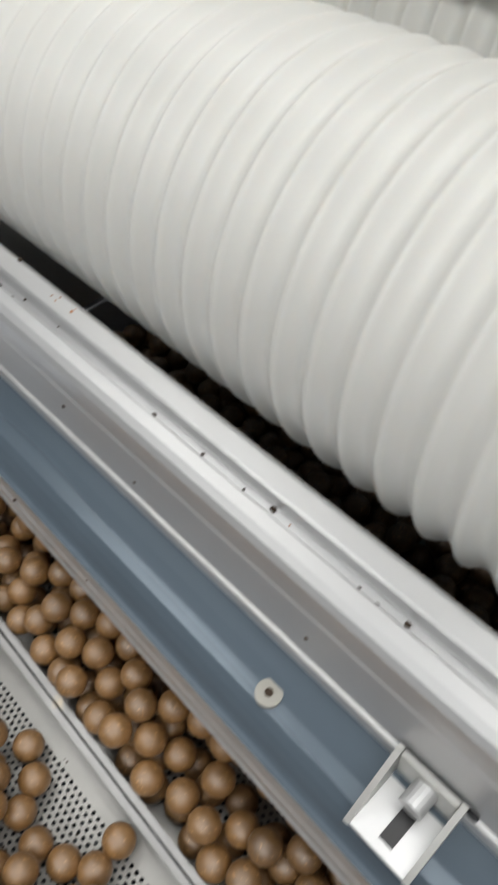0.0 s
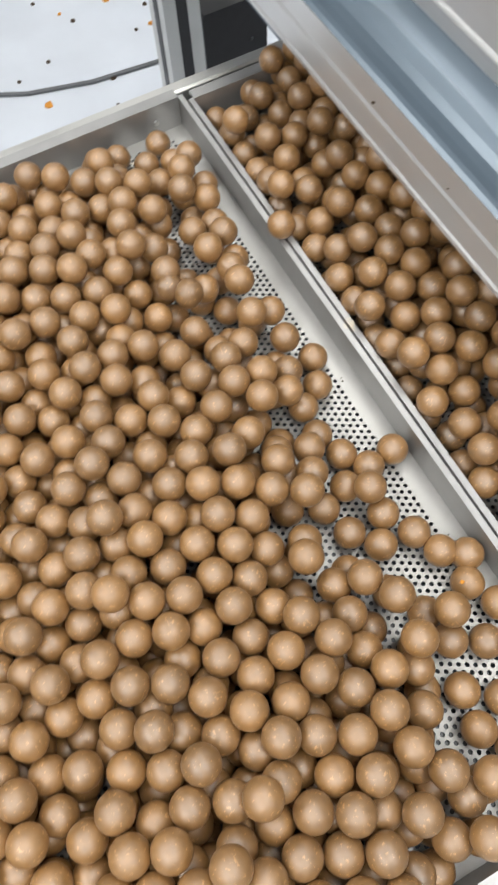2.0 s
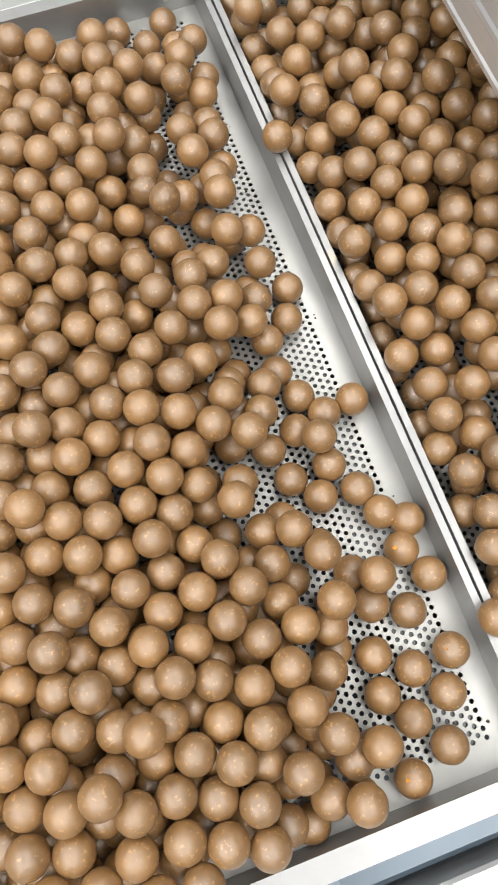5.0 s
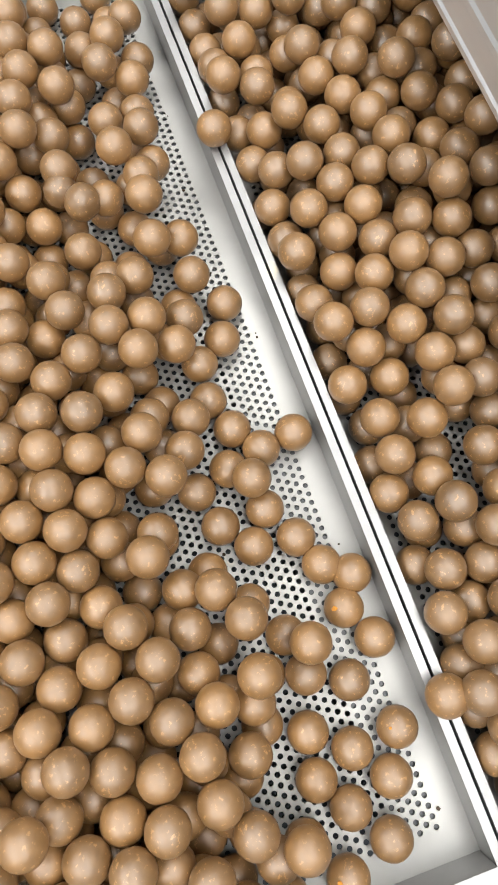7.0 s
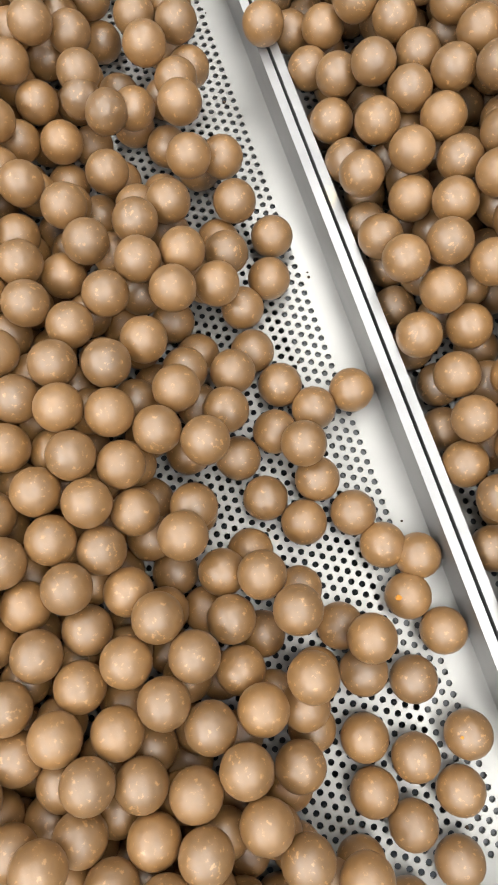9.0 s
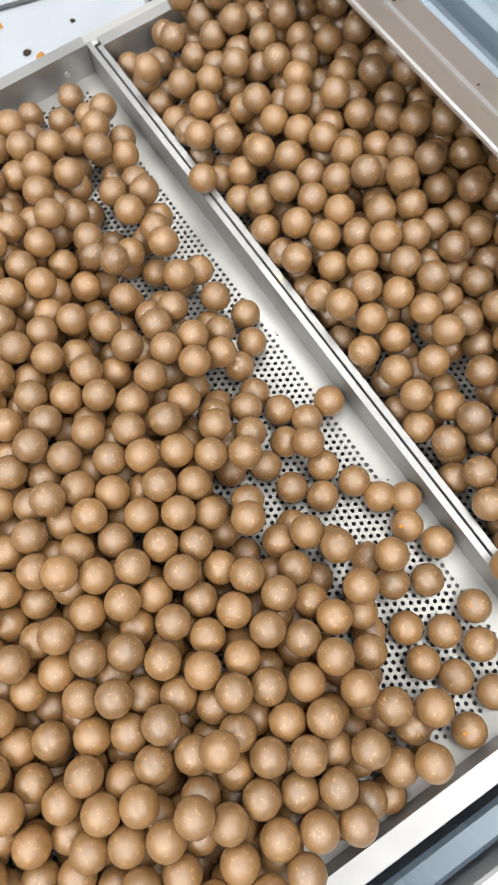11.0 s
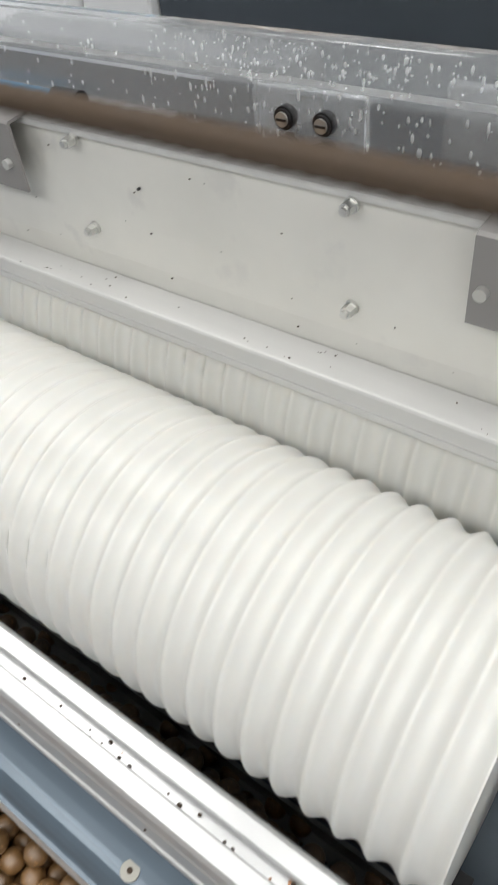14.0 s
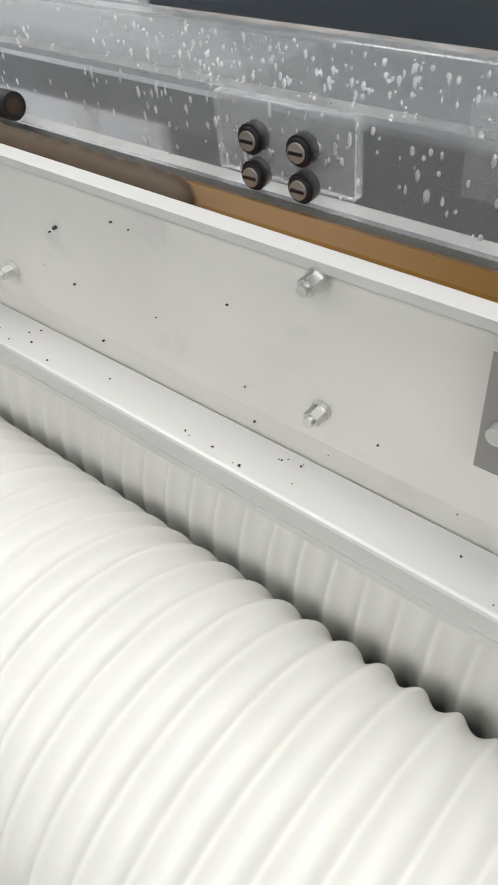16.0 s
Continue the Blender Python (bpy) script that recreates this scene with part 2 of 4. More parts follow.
HOLE_X, HOLE_Y, HOLE_R = 0.0535, 0.0463, 0.0155


def perforated(x0, x1, y0, y1, z, border):
    """A sheet with staggered round holes, in decimetres, plain along its border."""
    verts, faces = [], []
    hx0, hx1, hy0, hy1 = x0 + border, x1 - border, y0 + border, y1 - border
    nx, ny = int((hx1 - hx0) / HOLE_X), int((hy1 - hy0) / HOLE_Y)
    seg = 12
    ring = [(math.cos(2 * math.pi * (k + 0.5) / seg), math.sin(2 * math.pi * (k + 0.5) / seg)) for k in range(seg)]
    for j in range(ny):
        cy = hy0 + (j + 0.5) * HOLE_Y
        shift = 0.5 * HOLE_X * (j % 2)
        for i in range(nx - 1):
            cx = hx0 + (i + 0.5) * HOLE_X + shift
            base = len(verts)
            for px, py in ring:
                k = 1 / max(abs(px), abs(py))
                verts.append(V(cx + px * k * HOLE_X / 2, cy + py * k * HOLE_Y / 2, z))
            for px, py in ring:
                verts.append(V(cx + px * HOLE_R, cy + py * HOLE_R, z))
            for px, py in ring:
                verts.append(V(cx + px * HOLE_R, cy + py * HOLE_R, z - 0.012))
            for k in range(seg):
                n = (k + 1) % seg
                faces.append((base + k, base + n, base + seg + n, base + seg + k))
                faces.append((base + seg + k, base + seg + n, base + 2 * seg + n, base + 2 * seg + k))
            # corners of the cell
        for side in (0, 1):
            if side == 0 and shift or side == 1 and not shift:
                xa = hx0 if side == 0 else hx0 + (nx - 1) * HOLE_X
                xb = xa + HOLE_X / 2
                base = len(verts)
                verts += [V(xa, cy - HOLE_Y / 2, z), V(xb, cy - HOLE_Y / 2, z), V(xb, cy + HOLE_Y / 2, z), V(xa, cy + HOLE_Y / 2, z)]
                faces.append((base, base + 1, base + 2, base + 3))
    ex, ey = hx0 + (nx - 0.5) * HOLE_X, hy0 + ny * HOLE_Y
    for a, b, c, d in ((x0, y0, x1, hy0), (x0, ey, x1, y1), (x0, hy0, hx0, ey), (ex, hy0, x1, ey)):
        base = len(verts)
        verts += [V(a, b, z), V(c, b, z), V(c, d, z), V(a, d, z)]
        faces.append((base, base + 1, base + 2, base + 3))
    me = bpy.data.meshes.new("perforated_bottom")
    me.from_pydata([tuple(v) for v in verts], [], faces)
    me.update()
    return me


def tray(name, x0, x1, y0, y1, h, label, border):
    e = thing(name, (0, 0, 0), label, "tray", "trays of balls")
    me = perforated(x0, x1, y0, y1, 0.0, border)
    me.materials.append(FLOORM)
    ob = new("perforated_bottom", me)
    ob.parent = e
    tagged(ob, "sheet steel bottom with staggered round holes")
    t = 0.022
    part("long_wall", sweep([(y1 - t, -0.02), (y1 - t, h - 0.01), (y1 - 0.004 - t, h), (y1 + 0.02, h), (y1 + 0.02, h - 0.05), (y1, h - 0.02), (y1, -0.02)], x0, x1), TRAYM, e)
    part("long_wall", sweep([(y0 + t, -0.02), (y0 + t, h - 0.01), (y0 + 0.004 + t, h), (y0 - 0.02, h), (y0 - 0.02, h - 0.05), (y0, h - 0.02), (y0, -0.02)], x0, x1), TRAYM, e)
    part("end_wall", sweep([(x0 + t, -0.02), (x0 + t, h - 0.01), (x0 + 0.02, h + 0.004), (x0 - 0.09, h + 0.004), (x0 - 0.09, h - 0.06), (x0 - 0.07, h - 0.02), (x0, h - 0.03), (x0, -0.02)], y0 + t + 0.005, y1 - t - 0.005, axis="y"), TRAYM, e)
    part("end_wall", sweep([(x1 - t, -0.02), (x1 - t, h - 0.01), (x1 - 0.02, h + 0.004), (x1 + 0.12, h + 0.004), (x1 + 0.12, h - 0.06), (x1 + 0.10, h - 0.02), (x1, h - 0.03), (x1, -0.02)], y0 + t + 0.005, y1 - t - 0.005, axis="y"), TRAYM, e)
    return e


tray_a = tray("perforated_tray", -0.15, 6.0, -4.4, 0.06, 0.29, "stainless steel tray with a perforated bottom, heaped with brown balls", 0.125)
bm = bmesh.new()
cyl(bm, (-0.13, -0.21, 0.13), (-0.105, -0.21, 0.13), 0.022, 16)
part("rivet", bm, ALU_DULL, tray_a)
tray_b = tray("perforated_tray", -0.05, 6.0, 0.115, 3.2, 0.30, "deep stainless steel tray filled with brown balls under the rail", 0.125)
tagged(finish("base_plate", boxed((-0.6, -6.0, -0.42), (6.9, 3.6, -0.30), 0.01), DARKP), "dark base plate under the two trays", "base plate")
for y in (-4.0, -2.5, -1.0, 0.6, 2.4):
    tagged(finish("support_bar", boxed((-0.1, y, -0.30), (5.95, y + 0.3, -0.022), 0.01), GREYP), "dark bar carrying the trays", "support bar", "tray supports")


# ---- chocolate balls ----
R_BALL = 0.111


def ball_meshes():
    out = []
    for k in range(6):
        bm = bmesh.new()
        bmesh.ops.create_icosphere(bm, subdivisions=3, radius=R_BALL * 0.1 * TRAYS[1])
        off = Vector((k * 7.3, k * 3.1, 2.0))
        for v in bm.verts:
            n = v.co.normalized()
            d = 1 + 0.018 * noise.noise(n * 1.6 + off) + 0.006 * noise.noise(n * 6 + off)
            pit = noise.noise(n * 4.5 - off)
            if pit > 0.42:
                d -= 0.05 * (pit - 0.42)
            v.co *= d
        me = bpy.data.meshes.new("chocolate_ball")
        bm.to_mesh(me)
        bm.free()
        for p in me.polygons:
            p.use_smooth = True
        me.materials.append(CHOC)
        out.append(me)
    return out


BALLS = ball_meshes()


class Heap:
    """Balls laid one by one into the lowest of many places tried."""

    def __init__(self, seed):
        self.p, self.rng = np.zeros((0, 3)), np.random.default_rng(seed)

    def add(self, pts):
        self.p = np.vstack([self.p, np.array(pts, float).reshape(-1, 3)])

    def rest(self, xy):
        z = np.full(len(xy), R_BALL)
        if len(self.p):
            d2 = ((xy[:, None, :] - self.p[None, :, :2]) ** 2).sum(-1)
            lift = np.where(d2 < (2 * R_BALL) ** 2, self.p[None, :, 2] + np.sqrt(np.maximum((2 * R_BALL) ** 2 - d2, 0)), 0)
            z = np.maximum(z, lift.max(1))
        return z

    def relax(self, fixed, low, high, rounds=30):
        """Pushes balls apart that lie in one another."""
        for _ in range(rounds):
            d = self.p[:, None, :] - self.p[None, :, :]
            r = np.sqrt((d ** 2).sum(-1))
            np.fill_diagonal(r, 9)
            over = np.clip(2 * R_BALL - r, 0, None) / np.maximum(r, 1e-6)
            step = (d * over[:, :, None]).sum(1) * 0.35
            step[:fixed] = 0
            self.p = np.clip(self.p + step, low, high)

    def fill(self, count, box_xy, limit, tries=70):
        x0, x1, y0, y1 = box_xy
        for _ in range(count):
            xy = np.column_stack([self.rng.uniform(x0, x1, tries), self.rng.uniform(y0, y1, tries)])
            top = limit(xy[:, 0], xy[:, 1])
            xy, top = xy[top > 0.05], top[top > 0.05]
            if not len(xy):
                continue
            z = self.rest(xy)
            score = z - top
            b = int(score.argmin())
            if score[b] > 0:
                continue
            best, bz = xy[b], z[b]
            for step in (0.04, 0.02, 0.01):
                near = best + self.rng.normal(0, step, (24, 2))
                near[:, 0], near[:, 1] = near[:, 0].clip(x0, x1), near[:, 1].clip(y0, y1)
                nz = self.rest(near)
                nz[limit(near[:, 0], near[:, 1]) < 0.05] = 9
                k = int(nz.argmin())
                if nz[k] < bz:
                    best, bz = near[k], nz[k]
            self.add([(best[0], best[1], bz)])


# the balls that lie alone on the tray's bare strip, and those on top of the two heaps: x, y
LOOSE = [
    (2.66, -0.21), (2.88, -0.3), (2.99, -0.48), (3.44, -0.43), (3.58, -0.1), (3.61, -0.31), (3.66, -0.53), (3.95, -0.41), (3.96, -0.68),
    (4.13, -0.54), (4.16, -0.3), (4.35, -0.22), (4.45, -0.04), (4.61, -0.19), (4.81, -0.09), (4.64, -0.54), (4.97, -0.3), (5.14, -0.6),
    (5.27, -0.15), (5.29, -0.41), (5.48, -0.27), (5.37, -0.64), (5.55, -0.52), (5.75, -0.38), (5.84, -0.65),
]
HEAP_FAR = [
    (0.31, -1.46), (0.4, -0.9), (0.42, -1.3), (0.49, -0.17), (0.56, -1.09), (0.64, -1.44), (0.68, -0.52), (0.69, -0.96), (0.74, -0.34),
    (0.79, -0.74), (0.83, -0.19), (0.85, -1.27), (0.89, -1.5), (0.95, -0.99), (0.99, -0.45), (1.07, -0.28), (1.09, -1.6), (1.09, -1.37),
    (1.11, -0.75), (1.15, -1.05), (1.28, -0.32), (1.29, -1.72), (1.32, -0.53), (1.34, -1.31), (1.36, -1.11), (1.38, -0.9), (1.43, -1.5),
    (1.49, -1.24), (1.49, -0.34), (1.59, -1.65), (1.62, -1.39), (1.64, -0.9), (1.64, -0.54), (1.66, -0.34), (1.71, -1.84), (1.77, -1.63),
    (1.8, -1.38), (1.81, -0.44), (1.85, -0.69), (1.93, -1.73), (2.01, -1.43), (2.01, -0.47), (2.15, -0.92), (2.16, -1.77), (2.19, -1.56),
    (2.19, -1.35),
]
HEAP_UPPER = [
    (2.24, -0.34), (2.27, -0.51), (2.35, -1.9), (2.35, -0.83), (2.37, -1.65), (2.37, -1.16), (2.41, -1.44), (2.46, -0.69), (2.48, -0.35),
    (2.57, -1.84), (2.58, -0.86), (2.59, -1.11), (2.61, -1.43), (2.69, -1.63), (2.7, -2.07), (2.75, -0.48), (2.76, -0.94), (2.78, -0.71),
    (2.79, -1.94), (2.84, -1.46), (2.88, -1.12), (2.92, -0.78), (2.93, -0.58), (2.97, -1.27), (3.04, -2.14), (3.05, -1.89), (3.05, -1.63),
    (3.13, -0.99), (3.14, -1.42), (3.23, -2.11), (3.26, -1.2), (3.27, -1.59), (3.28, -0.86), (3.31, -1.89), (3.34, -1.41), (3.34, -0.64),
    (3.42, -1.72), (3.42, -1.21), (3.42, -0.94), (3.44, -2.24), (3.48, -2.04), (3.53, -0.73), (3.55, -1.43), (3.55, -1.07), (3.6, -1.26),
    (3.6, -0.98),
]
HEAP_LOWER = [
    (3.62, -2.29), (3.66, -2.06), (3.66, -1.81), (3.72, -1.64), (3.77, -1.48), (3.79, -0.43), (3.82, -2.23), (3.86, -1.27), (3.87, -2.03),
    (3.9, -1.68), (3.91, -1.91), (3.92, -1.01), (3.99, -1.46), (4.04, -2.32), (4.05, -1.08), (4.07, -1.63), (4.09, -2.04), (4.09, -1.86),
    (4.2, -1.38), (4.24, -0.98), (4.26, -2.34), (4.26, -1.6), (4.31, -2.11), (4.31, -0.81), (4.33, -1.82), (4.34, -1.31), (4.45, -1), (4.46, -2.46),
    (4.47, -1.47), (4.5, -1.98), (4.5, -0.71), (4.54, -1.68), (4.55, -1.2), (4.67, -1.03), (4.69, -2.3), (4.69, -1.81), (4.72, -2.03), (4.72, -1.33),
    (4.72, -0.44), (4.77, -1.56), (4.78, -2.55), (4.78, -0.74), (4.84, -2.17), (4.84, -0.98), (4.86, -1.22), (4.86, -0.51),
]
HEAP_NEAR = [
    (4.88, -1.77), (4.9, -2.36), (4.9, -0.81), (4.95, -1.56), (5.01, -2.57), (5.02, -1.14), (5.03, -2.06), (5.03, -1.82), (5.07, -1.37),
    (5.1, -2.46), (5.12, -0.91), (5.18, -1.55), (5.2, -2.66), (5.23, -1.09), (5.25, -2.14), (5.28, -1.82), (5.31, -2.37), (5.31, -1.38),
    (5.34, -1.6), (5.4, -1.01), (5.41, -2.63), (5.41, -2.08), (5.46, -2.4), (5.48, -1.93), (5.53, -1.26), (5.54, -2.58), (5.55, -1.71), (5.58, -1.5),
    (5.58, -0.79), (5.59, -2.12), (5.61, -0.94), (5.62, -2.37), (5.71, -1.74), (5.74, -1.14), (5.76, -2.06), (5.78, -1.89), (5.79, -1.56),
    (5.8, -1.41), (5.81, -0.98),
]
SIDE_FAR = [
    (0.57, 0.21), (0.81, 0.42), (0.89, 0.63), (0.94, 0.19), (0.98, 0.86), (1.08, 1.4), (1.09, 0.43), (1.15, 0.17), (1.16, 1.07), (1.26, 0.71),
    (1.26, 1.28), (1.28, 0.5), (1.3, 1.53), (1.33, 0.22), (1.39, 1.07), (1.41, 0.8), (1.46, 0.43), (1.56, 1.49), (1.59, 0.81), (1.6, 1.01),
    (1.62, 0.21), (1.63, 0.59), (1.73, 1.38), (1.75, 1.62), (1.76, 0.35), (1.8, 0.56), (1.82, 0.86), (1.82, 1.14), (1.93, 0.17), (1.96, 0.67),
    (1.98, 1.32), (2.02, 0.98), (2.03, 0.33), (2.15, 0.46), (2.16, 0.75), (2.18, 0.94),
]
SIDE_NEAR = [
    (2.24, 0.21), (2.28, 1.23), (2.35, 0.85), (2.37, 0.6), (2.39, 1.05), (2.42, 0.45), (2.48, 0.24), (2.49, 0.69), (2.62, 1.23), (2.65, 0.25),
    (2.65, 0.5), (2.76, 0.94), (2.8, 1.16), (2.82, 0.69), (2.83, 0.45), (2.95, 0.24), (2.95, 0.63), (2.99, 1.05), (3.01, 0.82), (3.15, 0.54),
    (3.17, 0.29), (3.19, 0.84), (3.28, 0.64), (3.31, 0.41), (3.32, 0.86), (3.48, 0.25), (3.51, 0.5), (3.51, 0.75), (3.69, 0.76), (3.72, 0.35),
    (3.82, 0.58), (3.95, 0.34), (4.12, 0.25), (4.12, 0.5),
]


def edge_of_heap(x):
    """How far the heap reaches towards the divider."""
    return np.interp(x, [-0.1, 1.0, 2.0, 3.0, 3.5, 4.0, 4.6, 5.2, 5.7, 6.0], [-0.24, -0.32, -0.40, -0.48, -0.52, -0.66, -0.60, -0.58, -0.66, -0.74])


def limit_a(x, y):
    inside = edge_of_heap(x) - y
    top = 0.16 + 0.42 * np.clip(inside / 0.75, 0, 1) + 0.05 * np.sin(3.1 * x + 1.7 * y)
    top = np.minimum(top, 0.16 + 0.9 * np.clip(x + 0.15, 0, 1))
    top = np.minimum(top, 0.30 + 0.55 * np.clip(5.95 - x, 0, 1))
    return np.where(inside > 0, top, 0)


def limit_b(x, y):
    return 0.40 + 0.16 * np.clip((y - 0.2) / 0.9, 0, 1.6) + 0.05 * np.sin(2.7 * x + y) - 0.1 * np.clip(0.35 - x, 0, 1)


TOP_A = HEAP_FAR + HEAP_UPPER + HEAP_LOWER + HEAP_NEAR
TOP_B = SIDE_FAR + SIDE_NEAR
heap_a = Heap(5)
heap_a.add([(x, y, R_BALL) for x, y in LOOSE])
heap_a.fill(1700, (0.0, 5.85, -4.2, -0.09), lambda x, y: np.where(y > -1.9, np.maximum(limit_a(x, y) - 0.17, 0.125 * (limit_a(x, y) > 0)), limit_a(x, y)))
heap_b = Heap(8)
heap_b.fill(1900, (0.08, 5.86, 0.255, 2.9), lambda x, y: limit_b(x, y) - 0.17 * (y < 0.9), 110)
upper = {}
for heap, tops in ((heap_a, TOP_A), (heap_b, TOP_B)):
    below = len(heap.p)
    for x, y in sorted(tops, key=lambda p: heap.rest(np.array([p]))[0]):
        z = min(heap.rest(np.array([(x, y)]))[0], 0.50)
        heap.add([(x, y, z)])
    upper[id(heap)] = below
# then what room is left on the heaps
heap_a.fill(500, (0.0, 5.85, -4.2, -0.09), lambda x, y: np.where(y > -1.7, 0, limit_a(x, y)))
heap_b.fill(500, (0.08, 5.86, 0.255, 2.9), lambda x, y: np.where((y < 0.85) & (x < 3.2), 0, limit_b(x, y)), 110)
heap_a.relax(len(LOOSE), (0.0, -4.2, R_BALL), (5.86, -0.08, 0.8))
heap_b.relax(0, (0.08, 0.252, R_BALL), (5.86, 2.95, 0.8))
# two balls lie on the rims of both trays
RIM = [(1.645, 0.085, 0.385), (5.18, 0.10, 0.385)]
SLIDING = [tray_a, tray_b]


def lay(heap, label, group, single, slides=True):
    """Balls as things of their own where they lie on top, the rest of the heap in one."""
    order = sorted(range(len(heap.p)), key=lambda i: not single(i))
    count = sum(single(i) for i in order)
    rng = random.Random(3)
    for n, i in enumerate(order[:count]):
        ob = new("chocolate_ball", BALLS[rng.randrange(6)])
        ob.matrix_world = Matrix.Translation(V(*heap.p[i])) @ Euler([rng.uniform(0, 6.28) for _ in range(3)]).to_matrix().to_4x4()
        SLIDING.append(tagged(ob, label, "chocolate ball", group))
    src = [np.array([v.co[:] for v in me.vertices]) for me in BALLS]
    tris = np.array([p.vertices[:] for p in BALLS[0].polygons])
    verts, faces, base = [], [], 0
    for i in order[count:]:
        r = np.array(Euler([rng.uniform(0, 6.28) for _ in range(3)]).to_matrix())
        co = src[rng.randrange(6)] @ r.T + np.array(V(*heap.p[i]))
        verts.append(co)
        faces.append(tris + base)
        base += len(co)
    if verts:
        me = bpy.data.meshes.new("heaped_chocolate_balls")
        me.from_pydata(np.vstack(verts).tolist(), [], np.vstack(faces).tolist())
        me.polygons.foreach_set("use_smooth", [True] * len(me.polygons))
        me.materials.append(CHOC)
        ob = tagged(new("heaped_chocolate_balls", me), "many round milk-chocolate brown balls heaped together", "chocolate balls", kind="stuff")
        if slides:
            SLIDING.append(ob)


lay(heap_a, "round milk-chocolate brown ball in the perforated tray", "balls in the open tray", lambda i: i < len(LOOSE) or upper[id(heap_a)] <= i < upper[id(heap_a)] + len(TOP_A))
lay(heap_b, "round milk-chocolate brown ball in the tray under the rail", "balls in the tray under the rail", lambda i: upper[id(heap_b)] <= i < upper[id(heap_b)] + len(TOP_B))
for x, y, z in RIM:
    ob = new("chocolate_ball", BALLS[2])
    ob.location = V(x, y, z)
    SLIDING.append(tagged(ob, "round brown ball resting on the rims of both trays", "chocolate ball", "balls on the rims"))


def misshapen_ball():
    """Two balls pressed together, wrinkled."""
    bm = bmesh.new()
    for k, (dx, r) in enumerate(((-0.08, 0.105), (0.08, 0.115))):
        res = bmesh.ops.create_icosphere(bm, subdivisions=4, radius=r * 0.1 * TRAYS[1])
        for v in res["verts"]:
            n = v.co.normalized()
            v.co *= 1 + 0.10 * abs(noise.noise(n * 2.6 + Vector((k * 5, 0, 1)))) - 0.03
            v.co.x = v.co.x * 0.92 + dx * 0.1 * TRAYS[1]
    ob = finish("misshapen_ball", bm, CHOC, smooth=True)
    ob.matrix_world = Matrix.Translation(V(1.82, -0.88, 0.40)) @ pose(0, 0, 0, 0, 0, 40)
    SLIDING.append(tagged(ob, "wrinkled double ball of brown chocolate on the heap", "chocolate ball"))


misshapen_ball()
SLIDING.append(crumbs("orange_flecks", [(5.25, -0.20, 0.212), (5.27, -0.175, 0.213), (5.82, -0.70, 0.213), (4.6, -0.25, 0.212)], 0.014, ORANGE, "small orange flecks of nut on the balls", seed=4))
rng = random.Random(12)
SLIDING.append(crumbs("tray_crumbs", [(rng.uniform(0.2, 5.8), rng.uniform(-0.75, -0.05), 0.004) for _ in range(45)], 0.009, DIRT, "dark crumbs on the tray bottom", seed=5))


# ---- the front rail with its sheet ----
BASE[0] = MACHINE
RX0, RX1 = -0.2, 8.2
FY, TZ = 1.135, 3.285


def rail():
    e = thing("front_rail", (0, 0, 0), "aluminium profile rail with a blue-grey sloping sheet below it", "rail")
    z = TZ
    body = [(1.137, 2.68), (1.133, 2.69), (1.133, 2.752), (1.127, 2.762), (1.127, 2.778), (1.133, 2.788), (1.146, 2.796), (1.150, 3.095), (1.144, 3.105), (1.144, 3.123), (1.150, 3.133),
            (1.153, 3.20), (1.160, 3.245), (1.178, 3.272), (1.21, z),
            (1.262, z), (1.272, z - 0.008), (1.274, z - 0.075), (1.338, z - 0.075), (1.340, z - 0.008), (1.350, z),
            (1.43, z), (1.452, z - 0.012), (1.464, z - 0.04), (1.464, 2.68)]
    part("profile", sweep(body, RX0, RX1), ALU, e, "bright anodised aluminium profile")
    sheet = [(1.15, 2.675), (1.06, 2.655), (1.0, 2.638), (0.945, 2.615), (0.915, 2.59), (0.89, 2.56), (0.87, 2.53), (0.85, 2.51), (0.82, 2.50)]
    part("sheet", sweep(strip(sheet, 0.02), RX0, RX1), BLUE, e, "blue-grey sloping sheet", smooth=False)
    lip = [(0.848, 2.495), (0.842, 2.517), (0.830, 2.522), (0.815, 2.515), (0.810, 2.38), (0.800, 2.365), (0.798, 2.34), (0.808, 2.325), (0.806, 2.215), (0.796, 2.205), (0.796, 2.18), (0.806, 2.172), (0.842, 2.172)]
    part("lip", sweep(lip, RX0, RX1), ALU, e, "ribbed aluminium edge strip")
    part("inner_sheet", sweep(strip([(1.485, 3.15), (1.485, 2.5), (1.46, 1.9), (1.45, 1.2)], 0.02), RX0, RX1), BLUE, e, "blue-grey inner sheet")
    for x in (4.676, 0.75, 7.1):
        n = Vector((0, 0, 1))
        c = Vector((x, 0.985, 2.646))
        bm = bmesh.new()
        cyl(bm, c, c + n * 0.02, 0.054, 32)
        w = part("washer", bm, RINGM, e, "pale round washer with a screw")
        bm = bmesh.new()
        cyl(bm, c + n * 0.018, c + n * 0.024, 0.018, 6)
        part("screw", bm, DIRT, w, "brownish socket screw")


rail()


